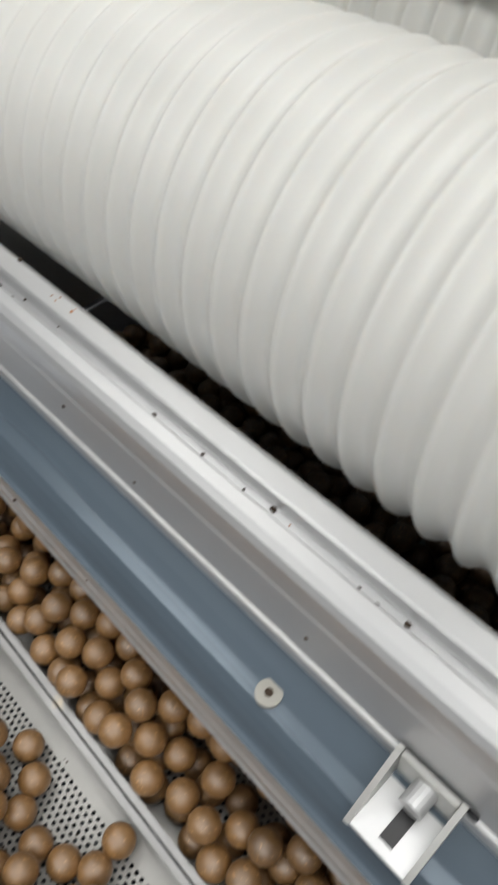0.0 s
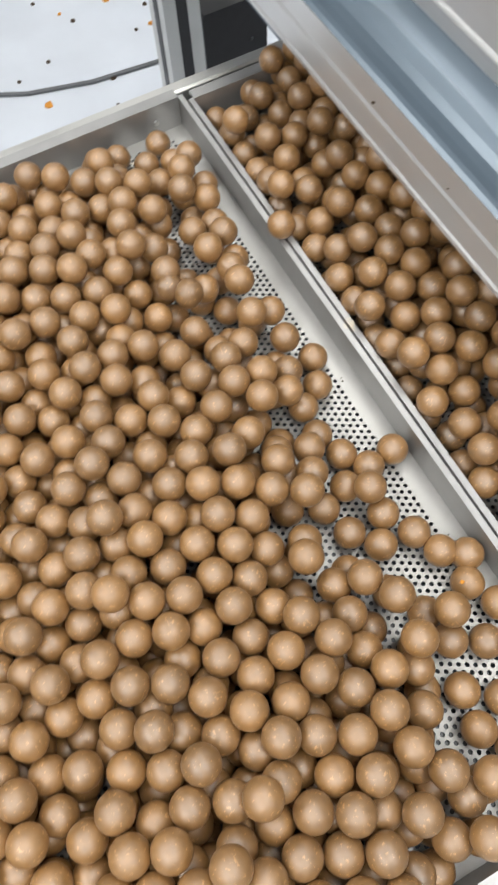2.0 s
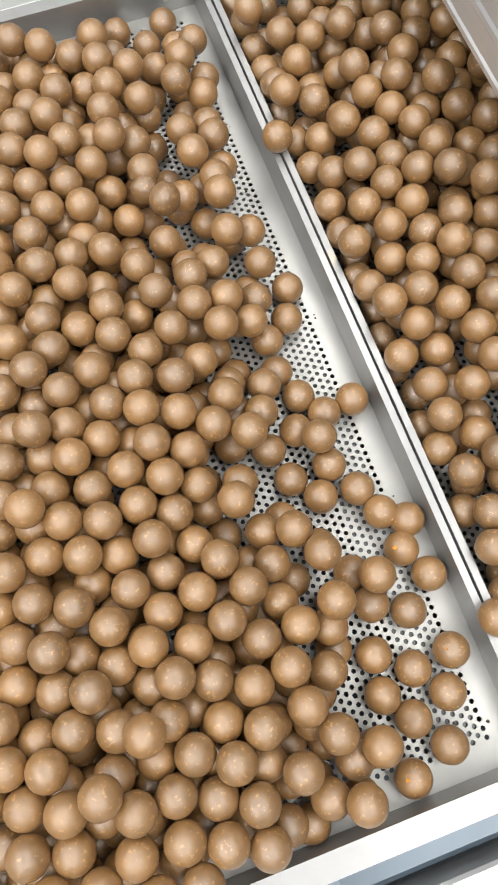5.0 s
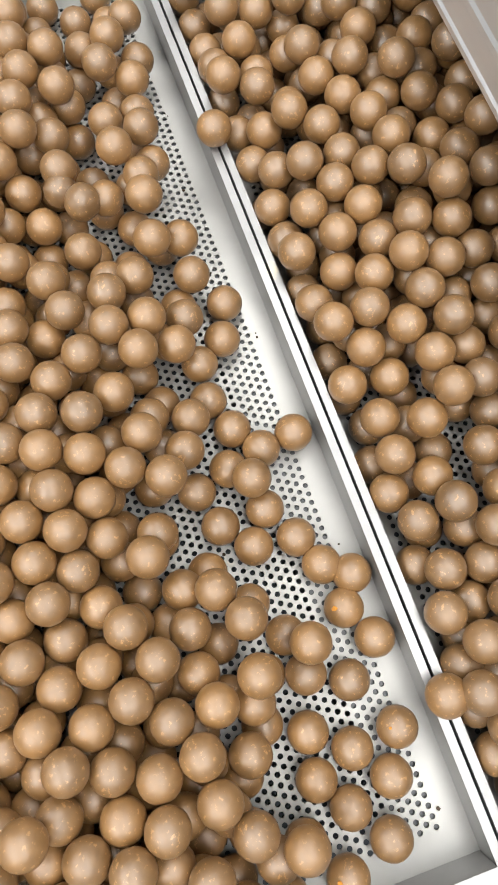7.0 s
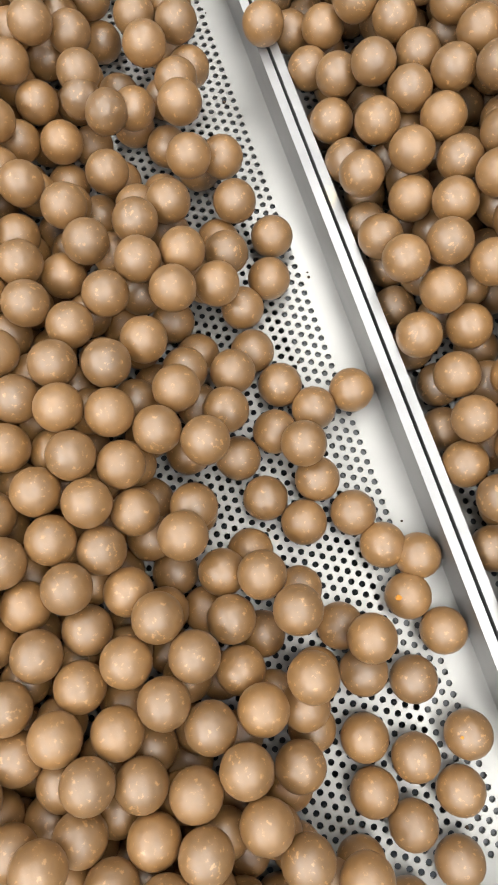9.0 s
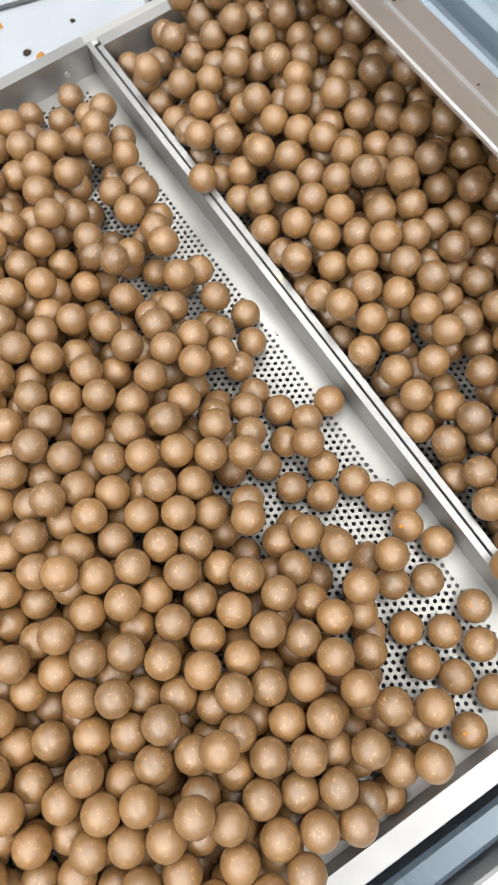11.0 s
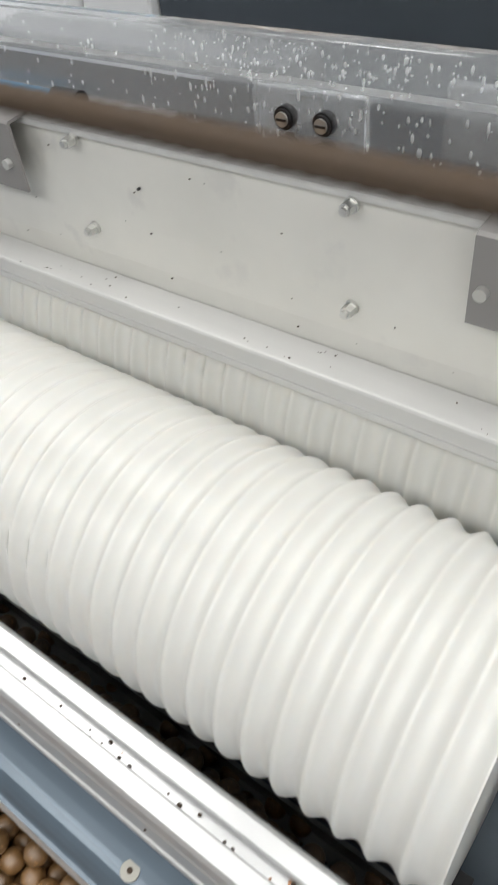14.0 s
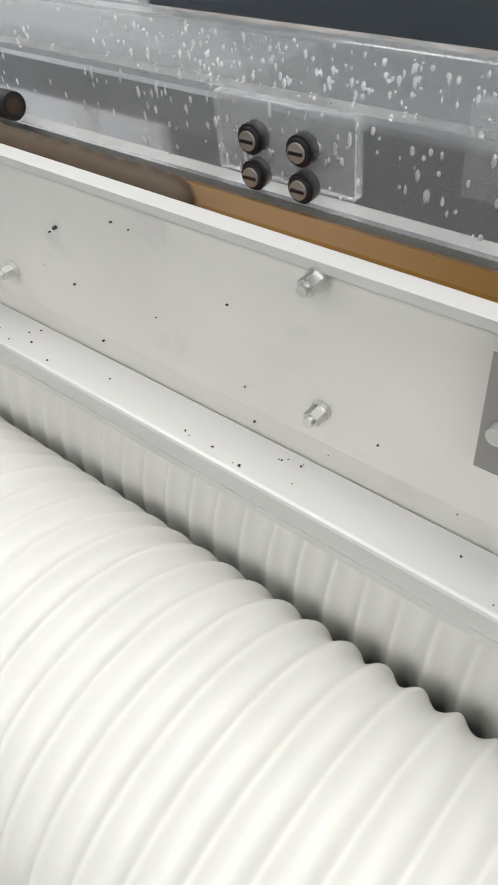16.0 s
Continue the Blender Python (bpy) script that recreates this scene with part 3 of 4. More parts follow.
def angle_bracket(x):
    """A cast corner bracket with two cheeks, a slotted foot and a bolt."""
    e = thing("angle_bracket", (0, 0, 0), "grey cast aluminium corner bracket on the rail", "bracket", "rail brackets")
    w = 0.27
    top, back = (FY - 0.004, 2.87), (FY - 0.004, 2.662)
    front = (FY - 0.262, 2.645)
    for dx in (0.0, w - 0.022):
        part("cheek", sweep([front, (front[0] - 0.008, front[1] + 0.02), (top[0] - 0.02, top[1]), top, back], x + dx, x + dx + 0.022), ALU_DULL, e)
    fp = lambda s, h: (back[0] + (front[0] - back[0]) * s, back[1] + (front[1] - back[1]) * s + h)
    foot = [fp(0.0, 0.0), fp(1.0, 0.0), fp(1.0, 0.022), fp(0.0, 0.022)]
    part("foot", sweep(foot, x + 0.023, x + w - 0.023), ALU, e)
    # The slot isn't cut: a thin black plate gives its inner shade.
    slot = [fp(0.35, 0.023), fp(0.85, 0.023), fp(0.85, 0.027), fp(0.35, 0.027)]
    part("slot", sweep(slot, x + 0.115, x + 0.17), BLACK, e, "black oblong plate for the shade in the slot")
    part("back_plate", boxed((x + 0.023, FY - 0.028, 2.68), (x + w - 0.023, FY - 0.003, 2.86), 0.004), ALU_DULL, e)
    bm = bmesh.new()
    cyl(bm, (x + 0.14, FY - 0.026, 2.775), (x + 0.14, FY - 0.115, 2.775), 0.045, 20)
    part("bolt", bm, ALU, e, "shiny round bolt head", smooth=False)
    bm = bmesh.new()
    cyl(bm, (x + w + 0.02, FY + 0.01, 2.815), (x + w + 0.02, FY - 0.006, 2.815), 0.02, 8)
    part("set_screw", bm, BLACK, e)


angle_bracket(2.11)
angle_bracket(5.155)


def bow_handle(x0, x1, material, label):
    e = thing("bow_handle", (0, 0, 0), label, "handle", "rail handles")
    zc = 2.90
    n = 14
    pts = []
    for i in range(n + 1):
        s = i / n
        x = x0 + (x1 - x0) * s
        out = 0.34 * min(1.0, 1.15 * math.sin(math.pi * s) ** 0.55)
        pts.append((x, FY - out))
    bm = bmesh.new()
    rings = []
    for i, (x, y) in enumerate(pts):
        a, b = pts[max(i - 1, 0)], pts[min(i + 1, n)]
        t = Vector((b[0] - a[0], b[1] - a[1])).normalized()
        nx, ny = -t.y, t.x
        ring = []
        for du, dz in ((-0.045, -0.10), (-0.055, -0.085), (-0.055, 0.085), (-0.045, 0.10), (0.045, 0.10), (0.055, 0.085), (0.055, -0.085), (0.045, -0.10)):
            ring.append(bm.verts.new(V(x + nx * du, min(y + ny * du, FY - 0.004), zc + dz)))
        rings.append(ring)
    for a, b in zip(rings, rings[1:]):
        for k in range(8):
            bm.faces.new((a[k], a[(k + 1) % 8], b[(k + 1) % 8], b[k]))
    bm.faces.new(rings[0])
    bm.faces.new(rings[-1])
    bmesh.ops.recalc_face_normals(bm, faces=bm.faces)
    part("grip", bm, material, e, smooth=True)
    for x in (x0 + 0.04, x1 - 0.04):
        part("foot", boxed((x - 0.09, FY - 0.06, zc - 0.11), (x + 0.09, FY - 0.003, zc + 0.11), 0.02), material, e)


bow_handle(0.80, 1.93, BLACK, "black plastic bow handle screwed to the rail")
bow_handle(5.72, 6.85, GREYP, "dark grey plastic bow handle screwed to the rail")
rng = random.Random(31)
slot = lambda x: (x, 1.306 + rng.uniform(-0.025, 0.025), TZ - 0.07)
crumbs("slot_dirt", [slot(x) for x in (4.27, 4.55, 4.80, 4.99, 5.16, 5.21)] + [slot(rng.uniform(0.5, 6.5)) for _ in range(26)], 0.012, DIRT, "dark crumbs lying in the rail's slot", seed=7)
crumbs("orange_residue", [slot(x) for x in (4.47, 5.42, 5.48, 5.55, 5.63, 5.7, 5.75, 5.82, 5.5)] + [(rng.uniform(5.4, 6.0), rng.uniform(1.20, 1.42), TZ + 0.001) for _ in range(14)]
       + [(rng.uniform(2.85, 3.02), rng.uniform(1.38, 1.43), TZ + 0.001) for _ in range(5)], 0.007, RUST, "orange residue smeared on the rail", seed=8)
crumbs("rail_specks", [(4.715, 1.148, 2.946), (3.70, 1.148, 2.90), (3.2, 1.148, 3.0), (2.75, 1.0, 2.642), (3.64, 0.803, 2.42), (3.0, 0.803, 2.42), (2.50, 1.44, TZ)], 0.012, DIRT, "dark specks on the rail", seed=9)


# ---- rollers ----
PITCH = 0.160
ROLL_Y, ROLL_Z, ROLL_R = 2.343, 3.514, 0.7945
REAR_Y, REAR_Z = ROLL_Y + 2 * ROLL_R - 0.01, ROLL_Z + 0.17


def roller(name, y, x0, x1, label):
    """A turned plastic roller with a ring groove for each ball."""
    e = thing(name, V(0, y, ROLL_Z), label, "roller", "grooved rollers")
    seg, per = 128, 14
    n = int((x1 - x0) / PITCH) * per
    verts, faces = [], []
    for i in range(n + 1):
        s = i / per
        x = x0 + PITCH * s
        r = ROLL_R - 0.052 * (math.sqrt(math.sin(math.pi * s) ** 2 + 0.05) - 0.22)
        for k in range(seg):
            a = 2 * math.pi * k / seg
            verts.append((x * 0.1, r * math.cos(a) * 0.1, r * math.sin(a) * 0.1))
    for i in range(n):
        for k in range(seg):
            faces.append((i * seg + k, i * seg + (k + 1) % seg, (i + 1) * seg + (k + 1) % seg, (i + 1) * seg + k))
    faces.append(tuple(range(seg))[::-1])
    faces.append(tuple(n * seg + k for k in range(seg)))
    me = bpy.data.meshes.new("drum")
    me.from_pydata(verts, [], faces)
    me.polygons.foreach_set("use_smooth", [len(f) == 4 for f in faces])
    me.materials.append(POM)
    ob = new("drum", me)
    ob.parent = e
    for xa, xb in ((x0 - 0.5, x0 - 0.004), (x1 - 0.03, x1 + 0.6)):
        bm = bmesh.new()
        bmesh.ops.create_cone(bm, cap_ends=True, segments=28, radius1=0.022, radius2=0.022, depth=(xb - xa) * 0.1, matrix=Matrix.Translation(((xa + xb) * 0.05, 0, 0)) @ pose(0, 0, 0, 0, 90, 0))
        part("shaft", bm, ALU_DULL, e, "steel shaft end")
    return e


front_roller = roller("front_roller", ROLL_Y, 1.75, 6.22, "white plastic roller with ring grooves, turning beside the rail")
rear_roller = roller("rear_roller", REAR_Y, 1.55, 6.22, "white plastic roller with ring grooves, turning behind the first")


def end_frames():
    for x0, x1 in ((1.10, 1.38), (6.50, 6.80)):
        e = thing("roller_stand", (0, 0, 0), "aluminium stand carrying the roller ends", "roller stand", "roller stands")
        part("bearing_plate", boxed((x0, 1.7, 1.9), (x1, 5.4, 3.5), 0.02), ALU_DULL, e)
        part("beam", boxed((x0 - 0.02, 1.52, 1.4), (x1 + 0.02, 5.6, 1.88), 0.02), ALU, e)
        for y in (1.6, 5.2):
            part("leg", boxed((x0, y, -6.0), (x1, y + 0.36, 1.38), 0.02), ALU, e)
    tagged(finish("ball_chute", sweep(strip([(1.55, 1.9), (1.62, 1.15), (1.8, 1.05), (3.4, 1.35), (5.2, 1.9)], 0.03), 0.9, 6.48), BLUE), "blue-grey sheet chute under the rollers", "chute")


end_frames()
chute_balls = Heap(21)
chute_balls.fill(170, (1.5, 6.35, 1.68, 2.0), lambda x, y: 0.35 + 0 * x)
chute_balls.p[:, 2] += 1.05
lay(chute_balls, "", "", lambda i: False, False)


# ---- drop plate, bar and trough behind the rollers ----
PY = 3.34


def drop_plate():
    e = thing("drop_plate", (0, 0, 0), "brushed steel drop plate over the rollers with a pale top edge", "plate")
    sheet = [(PY + 0.03, 5.34), (PY + 0.02, 5.15), (PY, 4.85), (PY - 0.005, 4.6), (PY + 0.01, 4.47), (PY + 0.015, 4.32)]
    part("sheet", sweep(strip(sheet, -0.02), -0.2, 7.0), PLATEM, e, smooth=False)
    part("top_edge", sweep([(PY - 0.005, 5.335), (PY - 0.01, 5.375), (PY + 0.06, 5.38), (PY + 0.065, 5.335)], -0.2, 7.0), BARM, e, "pale top edge")
    for x in (0.94, 2.78, 4.62, 6.46):
        for z in (5.31, 4.765):
            bm = bmesh.new()
            yy = PY - 0.004 if z < 5 else PY
            cyl(bm, (x, yy, z), (x, yy - 0.02, z), 0.040, 24)
            cyl(bm, (x, yy - 0.018, z), (x, yy - 0.07, z), 0.034, 6)
            cyl(bm, (x, yy - 0.068, z), (x, yy - 0.09, z), 0.021, 14)
            part("nut", bm, STEEL, e, "shiny hexagon nut with washer")
    for x, z in ((3.232, 5.10),):
        bm = bmesh.new()
        cyl(bm, (x, PY + 0.012, z), (x, PY - 0.006, z), 0.008, 12)
        part("rivet", bm, BLACK, e)


drop_plate()


def bar():
    e = thing("guard_bar", (0, 0, 0), "square aluminium bar along the foot of the drop plate", "bar")
    prof = [(3.122, 4.27), (3.116, 4.283), (3.116, 4.322), (3.124, 4.325), (3.124, 4.331), (3.116, 4.334), (3.116, 4.432), (3.122, 4.445), (3.135, 4.449), (3.345, 4.449), (3.345, 4.27)]
    part("profile", sweep(prof, -0.2, 7.0), BARM, e)


bar()
rng = random.Random(77)
crumbs("bar_specks", [(3.476, 3.24, 4.451), (4.543, 3.31, 4.451), (5.245, 3.27, 4.451)] + [(rng.uniform(2.0, 6.6), 3.33 - rng.uniform(0.01, 0.2), 4.451) for _ in range(30)] + [(rng.uniform(2.0, 6.6), PY - 0.008, rng.uniform(4.5, 5.25)) for _ in range(26)],
       0.006, DIRT, "dark crumbs on the bar and plate", seed=10)


def cover_clip(x0, x1):
    e = thing("cover_clip", (0, 0, 0), "folded grey steel cover clipped over the drop plate", "steel cover", "steel covers")
    prof = strip([(PY - 0.125, 4.96), (PY - 0.125, 5.375), (PY - 0.11, 5.39), (PY + 0.03, 5.40)], 0.018)
    part("fold", sweep(prof, x0, x1), CLIPM, e)
    bm = bmesh.new()
    cyl(bm, ((x0 + 0.06) if x0 > 3 else (x1 - 0.1), PY - 0.12, 5.13), ((x0 + 0.06) if x0 > 3 else (x1 - 0.1), PY - 0.16, 5.13), 0.030, 20)
    part("stud", bm, ALU_DULL, e, "pale round stud")


cover_clip(5.25, 7.0)
cover_clip(-0.2, 2.37)


def trough():
    e = thing("feed_trough", (0, 0, 0), "amber oily trough in which the chocolate strand slides", "trough")
    prof = strip([(3.41, 5.24), (3.48, 5.15), (3.57, 5.10), (3.68, 5.09), (3.79, 5.12), (3.87, 5.155), (4.08, 5.03)], 0.03)
    part("channel", sweep(prof, -7.2, 8), AMBER, e, smooth=False)
    part("bed", sweep([(3.41, 4.75), (4.08, 4.75), (4.08, 4.95), (3.41, 4.95)], -6, 8), DARKP, e)


trough()


def extruder_pipe():
    bm = bmesh.new()
    seg = 36
    prev = None
    for x, r in ((-7.4, 0.16), (-0.9, 0.16), (-0.85, 0.14), (-0.85, 0.105), (-7.4, 0.105)):
        ring = [bm.verts.new(V(x, 3.66, 5.20) + Vector((0, math.cos(2 * math.pi * k / seg), math.sin(2 * math.pi * k / seg))) * r * 0.1) for k in range(seg)]
        if prev:
            for k in range(seg):
                bm.faces.new((prev[k], prev[(k + 1) % seg], ring[(k + 1) % seg], ring[k]))
        prev = ring
    bmesh.ops.recalc_face_normals(bm, faces=bm.faces)
    tagged(finish("extruder_pipe", bm, STEEL, smooth=True), "steel pipe that feeds the strand into the trough", "pipe")


extruder_pipe()


def clear_cover():
    e = thing("clear_cover", (0, 0, 0), "clear acrylic cover with glue smears and black screw knobs", "cover")
    y = 4.16
    prof = strip([(y, 5.045), (y, 5.42), (y + 0.02, 5.442), (y + 0.36, 5.53), (y + 0.44, 5.54)], -0.05)
    ob = part("shell", sweep(prof, -3, 8.5), GLASS, e, "clear acrylic shell")
    ob.visible_shadow = False
    ob = part("joint_block", boxed((3.42, y + 0.055, 5.065), (4.18, y + 0.12, 5.405), 0.01), GLASS, e, "clear joining block")
    ob.visible_shadow = False
    part("foot_rail", boxed((-3, y - 0.02, 4.975), (8.5, y + 0.10, 5.040), 0.008), ALU_DULL, e, "grey foot rail")
    for x in (3.72, 3.98):
        for z in (5.290, 5.130):
            bm = bmesh.new()
            cyl(bm, (x, y - 0.004, z), (x, y - 0.07, z), 0.066, 28)
            cyl(bm, (x, y - 0.068, z), (x, y - 0.085, z), 0.055, 28)
            k = part("knob", bm, BLACK, e, "black round screw knob")
            bm = bmesh.new()
            cyl(bm, (x, y - 0.084, z), (x, y - 0.094, z), 0.042, 24)
            part("screw_face", bm, ALU_DULL, k, "worn grey screw face")
            # A raised black bar draws the shade of the screw's slot.
            bm = boxed((x - 0.034, y - 0.100, z - 0.007), (x + 0.034, y - 0.0945, z + 0.007))
            part("slot", bm, BLACK, k, "black bar for the shade in the screw slot")
    rng = random.Random(5)
    bm = bmesh.new()
    for i in range(460):
        x = rng.gauss(3.75, 0.75) if i < 300 else rng.uniform(0.5, 6.5)
        onface = rng.random() < 0.45
        s = rng.uniform(0.004, 0.012)
        res = bmesh.ops.create_icosphere(bm, subdivisions=1, radius=0.1 * s)
        tall = rng.uniform(0.8, 3.2)
        for v in res["verts"]:
            v.co = Vector((v.co.x * rng.uniform(0.8, 1.2), v.co.y * 0.45, v.co.z * tall))
        if onface:
            p = V(x, y - 0.004, rng.uniform(5.095, 5.425))
        else:
            u = rng.random()
            p = V(x, y + 0.03 + 0.33 * u, 5.446 + 0.086 * u)
        bmesh.ops.translate(bm, vec=p, verts=res["verts"])
    g = part("glue_drops", bm, GLUE, e, "hardened clear glue drops", smooth=True)
    tagged(g, kind="stuff")


clear_cover()


def inner_works():
    """What shows dimly through the clear cover."""
    e = thing("inner_carriage", (0, 0, 0), "steel carriage with blue hoses behind the clear cover", "machine part")
    part("plate", boxed((4.45, 4.62, 4.975), (8.2, 4.70, 5.375), 0.02), GREYP, e)
    part("block", boxed((0.2, 4.75, 4.895), (3.3, 5.2, 5.295), 0.02), GREYP, e)
    part("hose", tube_path([(4.9, 4.5, 5.425), (5.0, 4.5, 5.325), (5.1, 4.45, 5.175), (5.25, 4.4, 5.025), (5.4, 4.4, 4.955)], 0.04), HOSE, e, "blue air hose")
    part("hose", tube_path([(-2.5, 4.0, 5.195), (0.0, 4.03, 5.195), (1.85, 4.03, 5.185)], 0.05), HOSE, e, "blue air hose")
    bm = bmesh.new()
    cyl(bm, (1.83, 4.03, 5.185), (2.08, 4.03, 5.185), 0.075, 28)
    part("nozzle", bm, BLACK, e, "black hose fitting")
    # The fitting is solid; a dark disc paints the shade of its mouth.
    bm = bmesh.new()
    cyl(bm, (2.078, 4.03, 5.185), (2.085, 4.03, 5.185), 0.045, 20)
    part("plug", bm, DIRT, e, "dark disc for the shade inside the open end")
    part("holder", boxed((1.45, 4.0, 4.995), (1.75, 4.1, 5.115), 0.01), ALU, e)


inner_works()


# ---- frame and floor beside the trays ----
BASE[0] = TRAYS
def side_frame():
    e = thing("frame_post", (0, 0, 0), "aluminium profile post beside the trays", "post", "frame posts")
    x, y = -1.98, 0.53
    part("profile", sweep([(y, -9.53), (y, 2.2), (y + 0.13, 2.2), (y + 0.14, 2.15), (y + 0.26, 2.15), (y + 0.27, 2.2), (y + 0.4, 2.2), (y + 0.4, -9.53)], x, x + 0.40), ALU_DULL, e)
    # Flat black strips on the faces paint the shade of uncut grooves.
    part("groove", boxed((x + 0.401, y + 0.14, -9.4), (x + 0.406, y + 0.26, 2.1)), BLACK, e, "black strip for the shade in the groove")
    part("groove", boxed((x + 0.14, y - 0.006, -9.4), (x + 0.26, y - 0.001, 2.1)), BLACK, e, "black strip for the shade in the groove")
    e = thing("cross_rail", (0, 0, 0), "aluminium profile rail beyond the near tray ends", "rail")
    h = 0.10
    part("profile", sweep([(6.42, h - 0.4), (6.42, h - 0.02), (6.44, h), (6.55, h), (6.555, h - 0.03), (6.655, h - 0.03), (6.66, h), (6.79, h), (6.81, h - 0.02), (6.81, h - 0.4)], -4.5, 1.5, axis="y"), ALU, e)
    part("slot_residue", boxed((6.557, -4.4, h - 0.03), (6.653, 1.4, h - 0.024)), OFFW, e, "yellowed residue in the slot")
    tagged(finish("grey_strip", sweep([(6.17, -0.28), (6.17, -0.06), (6.20, -0.04), (6.33, -0.04), (6.36, -0.06), (6.36, -0.28)], -4.5, 1.5, axis="y"), BLUE), "blue-grey strip beside the tray ends", "strip")
    tagged(finish("end_strip", sweep([(-0.42, -0.28), (-0.42, 0.20), (-0.40, 0.22), (-0.30, 0.22), (-0.28, 0.20), (-0.28, -0.28)], -3.4, 3.2, axis="y"), ALU_DULL), "aluminium strip behind the tray ends", "strip")
    e = thing("black_bin", (0, 0, 0), "black plastic bin behind the trays", "bin")
    prof = [(1.10, -2.0), (1.07, -0.45), (1.10, -0.4), (1.85, -0.4), (1.88, -0.45), (1.85, -2.0)]
    part("body", sweep(prof, -3.0, -1.9), BLACK, e)
    part("cable", tube_path([(-17.0, -4.0, -9.47), (-14.6, -1.5, -9.47), (-13.6, 0.4, -9.47), (-13.1, 2.2, -9.47), (-12.9, 4.2, -9.47), (-12.4, 7.0, -9.47)], 0.06), GREYP, thing("floor_cable", (0, 0, 0), "grey cable lying on the floor", "cable"))


side_frame()
rng = random.Random(9)
crumbs("floor_crumbs", [(rng.uniform(-18, -9), rng.uniform(-4, 7), -9.52) for _ in range(40)], 0.10, DIRT, "dark crumbs on the floor", seed=14)
crumbs("floor_crumbs", [(rng.uniform(-17, -10), rng.uniform(-3.5, 6), -9.52) for _ in range(12)], 0.13, ORANGE, "orange crumbs on the floor", seed=15)


# ---- what moves ----
BASE[0] = MACHINE
def strand():
    e = thing("chocolate_strand", (0, 0, 0), "soft brown chocolate strand, round and smooth", "chocolate strand", "strands")
    seg, r = 28, 0.083
    bm = bmesh.new()
    rings = []
    n = 120
    for i in range(n + 1):
        x = -6.0 * i / n
        end = min(1.0, math.sqrt(max(0.0, min(i, n - i) / 1.6))) if min(i, n - i) < 2 else 1.0
        rr = r * max(0.35, end) * (1 + 0.02 * noise.noise(Vector((x * 1.7, 3, 1)))) * (1 - 0.09 * (i % 3 == 0))
        rings.append([bm.verts.new(Vector((x, rr * math.cos(2 * math.pi * k / seg), rr * math.sin(2 * math.pi * k / seg))) * 0.1) for k in range(seg)])
    for a, b in zip(rings, rings[1:]):
        for k in range(seg):
            bm.faces.new((a[k], a[(k + 1) % seg], b[(k + 1) % seg], b[k]))
    bm.faces.new(rings[0])
    bm.faces.new(rings[-1])
    bmesh.ops.recalc_face_normals(bm, faces=bm.faces)
    part("body", bm, CHOC_DARK, e, smooth=True)
    return e


def falling_ball():
    ob = new("chocolate_ball", BALLS[1])
    return tagged(ob, "freshly rolled brown ball dropping off the rollers", "chocolate ball", "falling balls")


TY, TZS = 3.67, 5.20
GAP_Y = (ROLL_Y + REAR_Y) / 2
strands = [strand() for _ in range(4)]
drops = [falling_ball() for _ in range(4)]


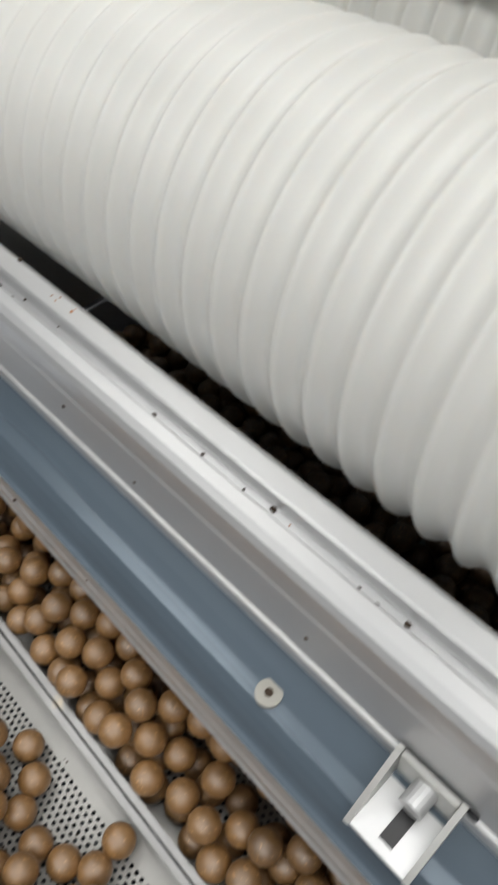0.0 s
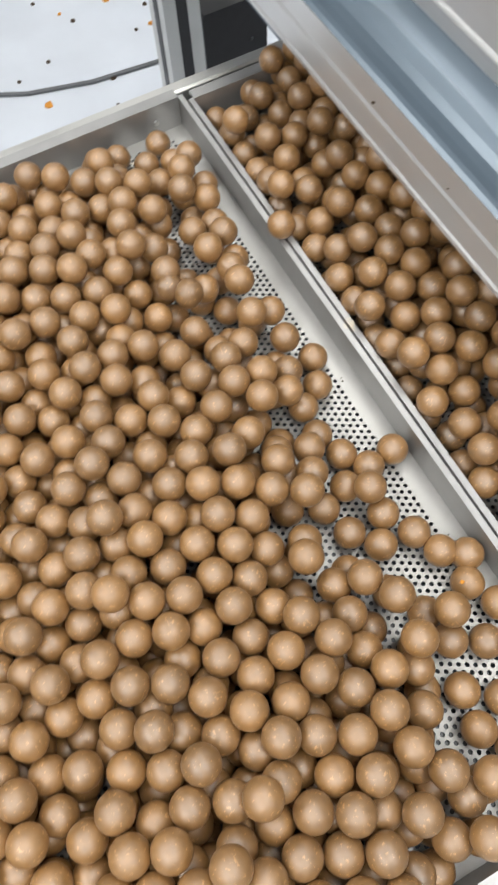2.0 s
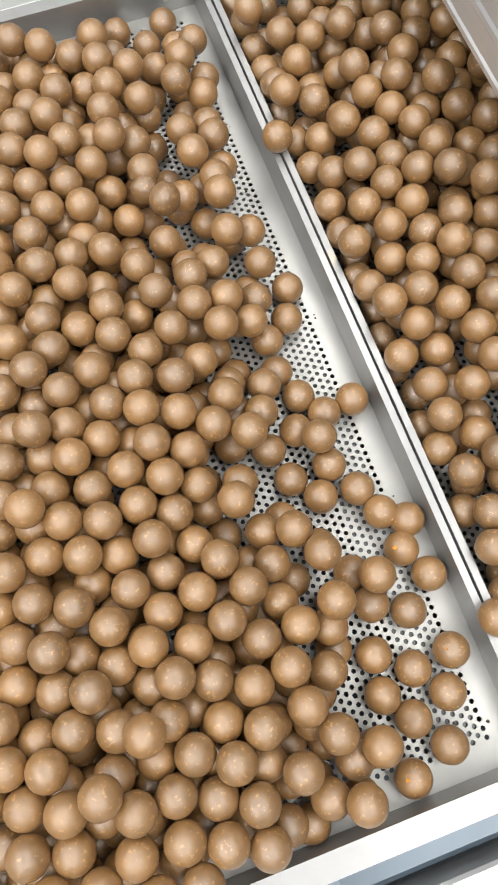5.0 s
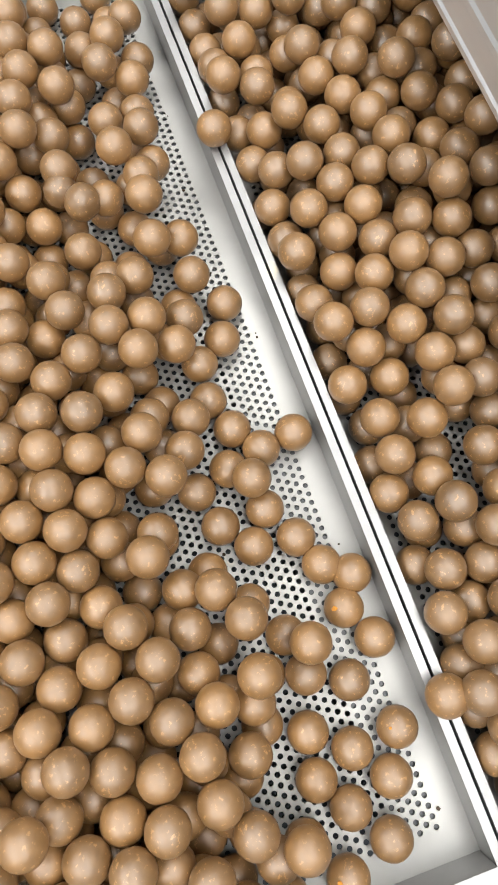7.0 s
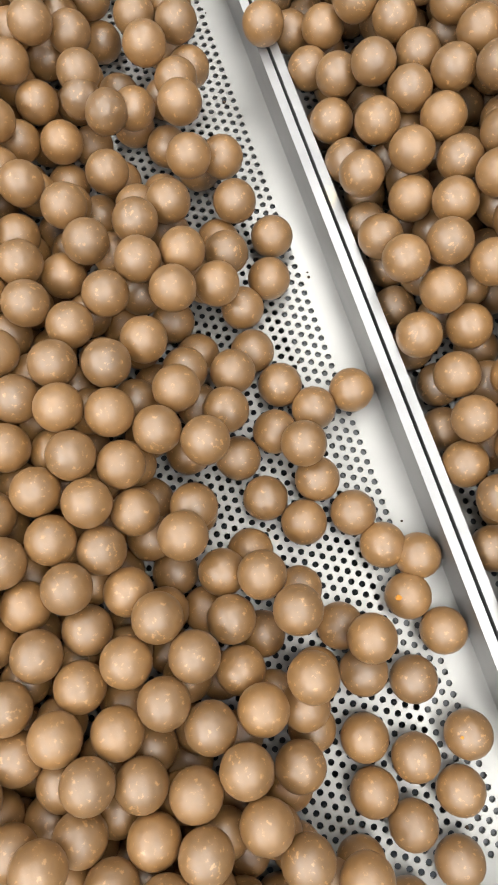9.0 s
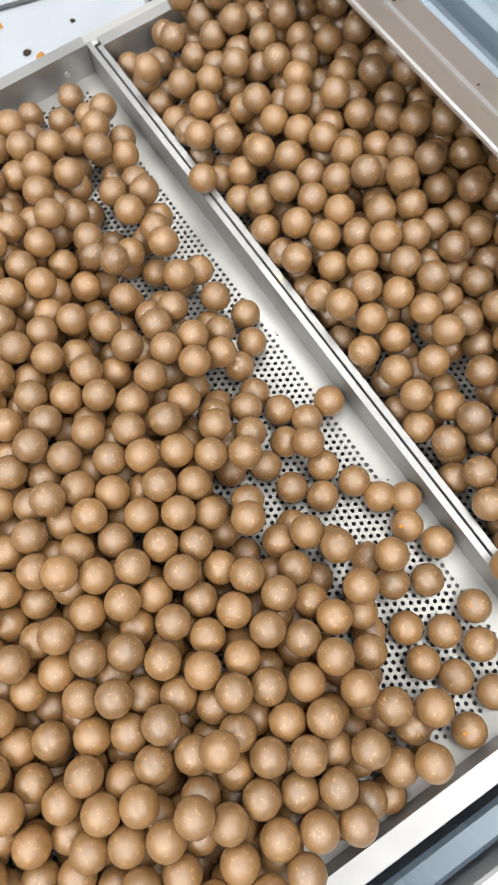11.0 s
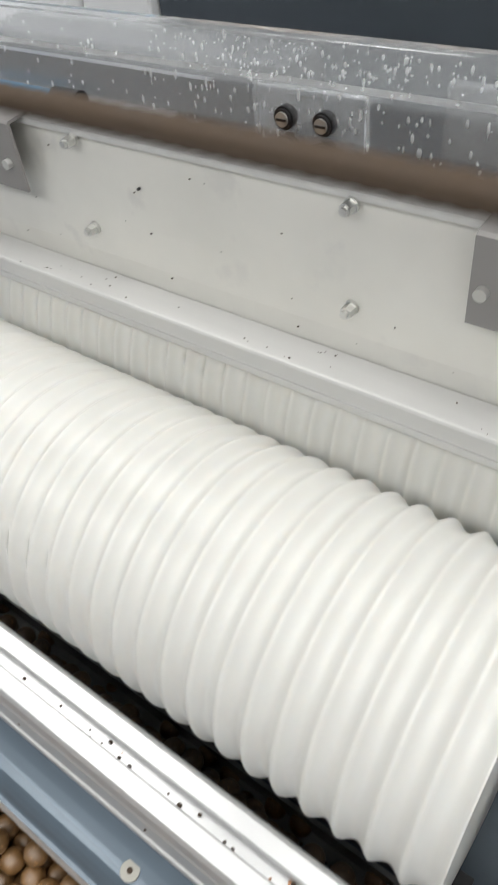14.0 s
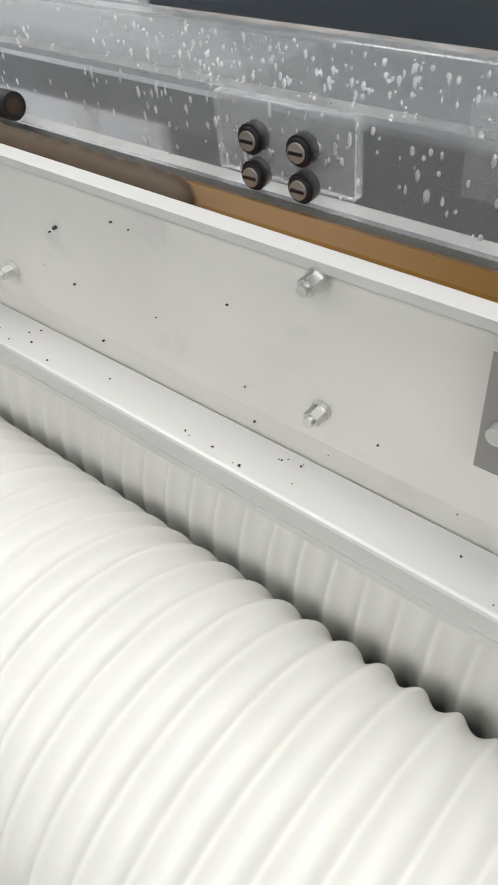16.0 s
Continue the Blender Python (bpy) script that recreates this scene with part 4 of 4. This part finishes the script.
def motions():
    # both trays are drawn out from under the rail with all that lies in them
    drawn = [(0.0, 0.0, 0.0), (2.5, 0.0, 0.0), (3.0, 0.0014, -0.0161), (3.5, 0.0024, -0.0297), (4.0, 0.0027, -0.0383), (4.5, 0.0028, -0.0396), (5.0, 0.0027, -0.0423), (7.5, 0.0029, -0.0509),
             (9.0, 0.0006, -0.0549), (11.5, -0.0092, -0.0652), (12.0, -0.0105, -0.068), (12.5, -0.0095, -0.072), (13.0, -0.0064, -0.075), (16.0, -0.0064, -0.075)]
    for ob in SLIDING:
        m = ob.matrix_basis.copy()
        walk(ob, [(t, Matrix.Translation((dx, dy, 0)) @ m) for t, dx, dy in drawn])
    # both rollers turn the same way
    rows_f, rows_r = [], []
    for i in range(0, 161):
        t = i * 0.1
        rows_f.append((t, pose(0, ROLL_Y * 0.1, ROLL_Z * 0.1 + UP, -50 * i, 0, 0)))
        rows_r.append((t, pose(0, REAR_Y * 0.1, REAR_Z * 0.1 + UP, -50 * i, 0, 0)))
    walk(front_roller, rows_f)
    walk(rear_roller, rows_r)
    at = lambda x, y, z, r=0: pose(x * 0.1, y * 0.1, z * 0.1 + UP, r, 0, 0)
    home = -0.95
    # each strand slides out, tips over the plate, drops between the rollers and sinks away
    for thing_, start in zip(strands, (11.41, 12.90, 14.16, 15.48)):
        rows = [(0.0, at(home, TY, TZS))]
        for dt, m in ((0.0, at(home, TY, TZS)), (0.15, at(0.6, TY, TZS)), (0.35, at(3.0, TY, TZS)), (0.52, at(3.75, TY, TZS)), (0.70, at(4.5, TY, TZS)), (0.94, at(5.3, TY, TZS)), (1.06, at(5.95, TY, TZS)),
                      (1.11, at(5.95, PY + 0.03, 5.47, 40)), (1.17, at(5.95, PY - 0.27, 5.05, 80)), (1.24, at(5.95, PY - 0.27, 4.2, 130)), (1.31, at(5.95, GAP_Y, 3.87, 190)),
                      (1.41, at(5.95, GAP_Y, 3.85, 270)), (1.48, at(5.95, GAP_Y, 3.80, 330)), (1.54, at(5.95, GAP_Y, 3.70, 370)), (1.62, at(5.95, GAP_Y, 2.9, 440)), (1.74, at(5.95, GAP_Y, 1.75, 460))):
            if start + dt <= 16.0:
                rows.append((round(start + dt, 2), m))
        if rows[-1][0] < 16.0:
            rows.append((16.0, rows[-1][1]))
        elif rows[-1][0] > 16.0:
            rows = rows[:-1]
        walk(thing_, rows)
    for k, ob in enumerate(drops):
        x, late = 3.45 + 0.2 * (k % 2) + 0.06 * (k // 2), 0.05 * (k // 2) - 0.06
        rows = [(0.0, at(x, GAP_Y, 2.3)), (12.75 + late, at(x, GAP_Y, 2.3)), (12.85 + late, at(x, GAP_Y - 0.02, 3.65)), (12.93 + late, at(x, GAP_Y - 0.05, 4.02)), (13.0 + late, at(x, 2.80, 4.38)),
                (13.07 + late, at(x, 2.30, 4.50)), (13.15 + late, at(x, 1.72, 4.10)), (13.22 + late, at(x, 1.52, 3.45)), (13.3 + late, at(x, 1.75, 1.55 + 0.19 * (k // 2))), (16.0, at(x, 1.75, 1.55 + 0.19 * (k // 2)))]
        walk(ob, rows)


motions()
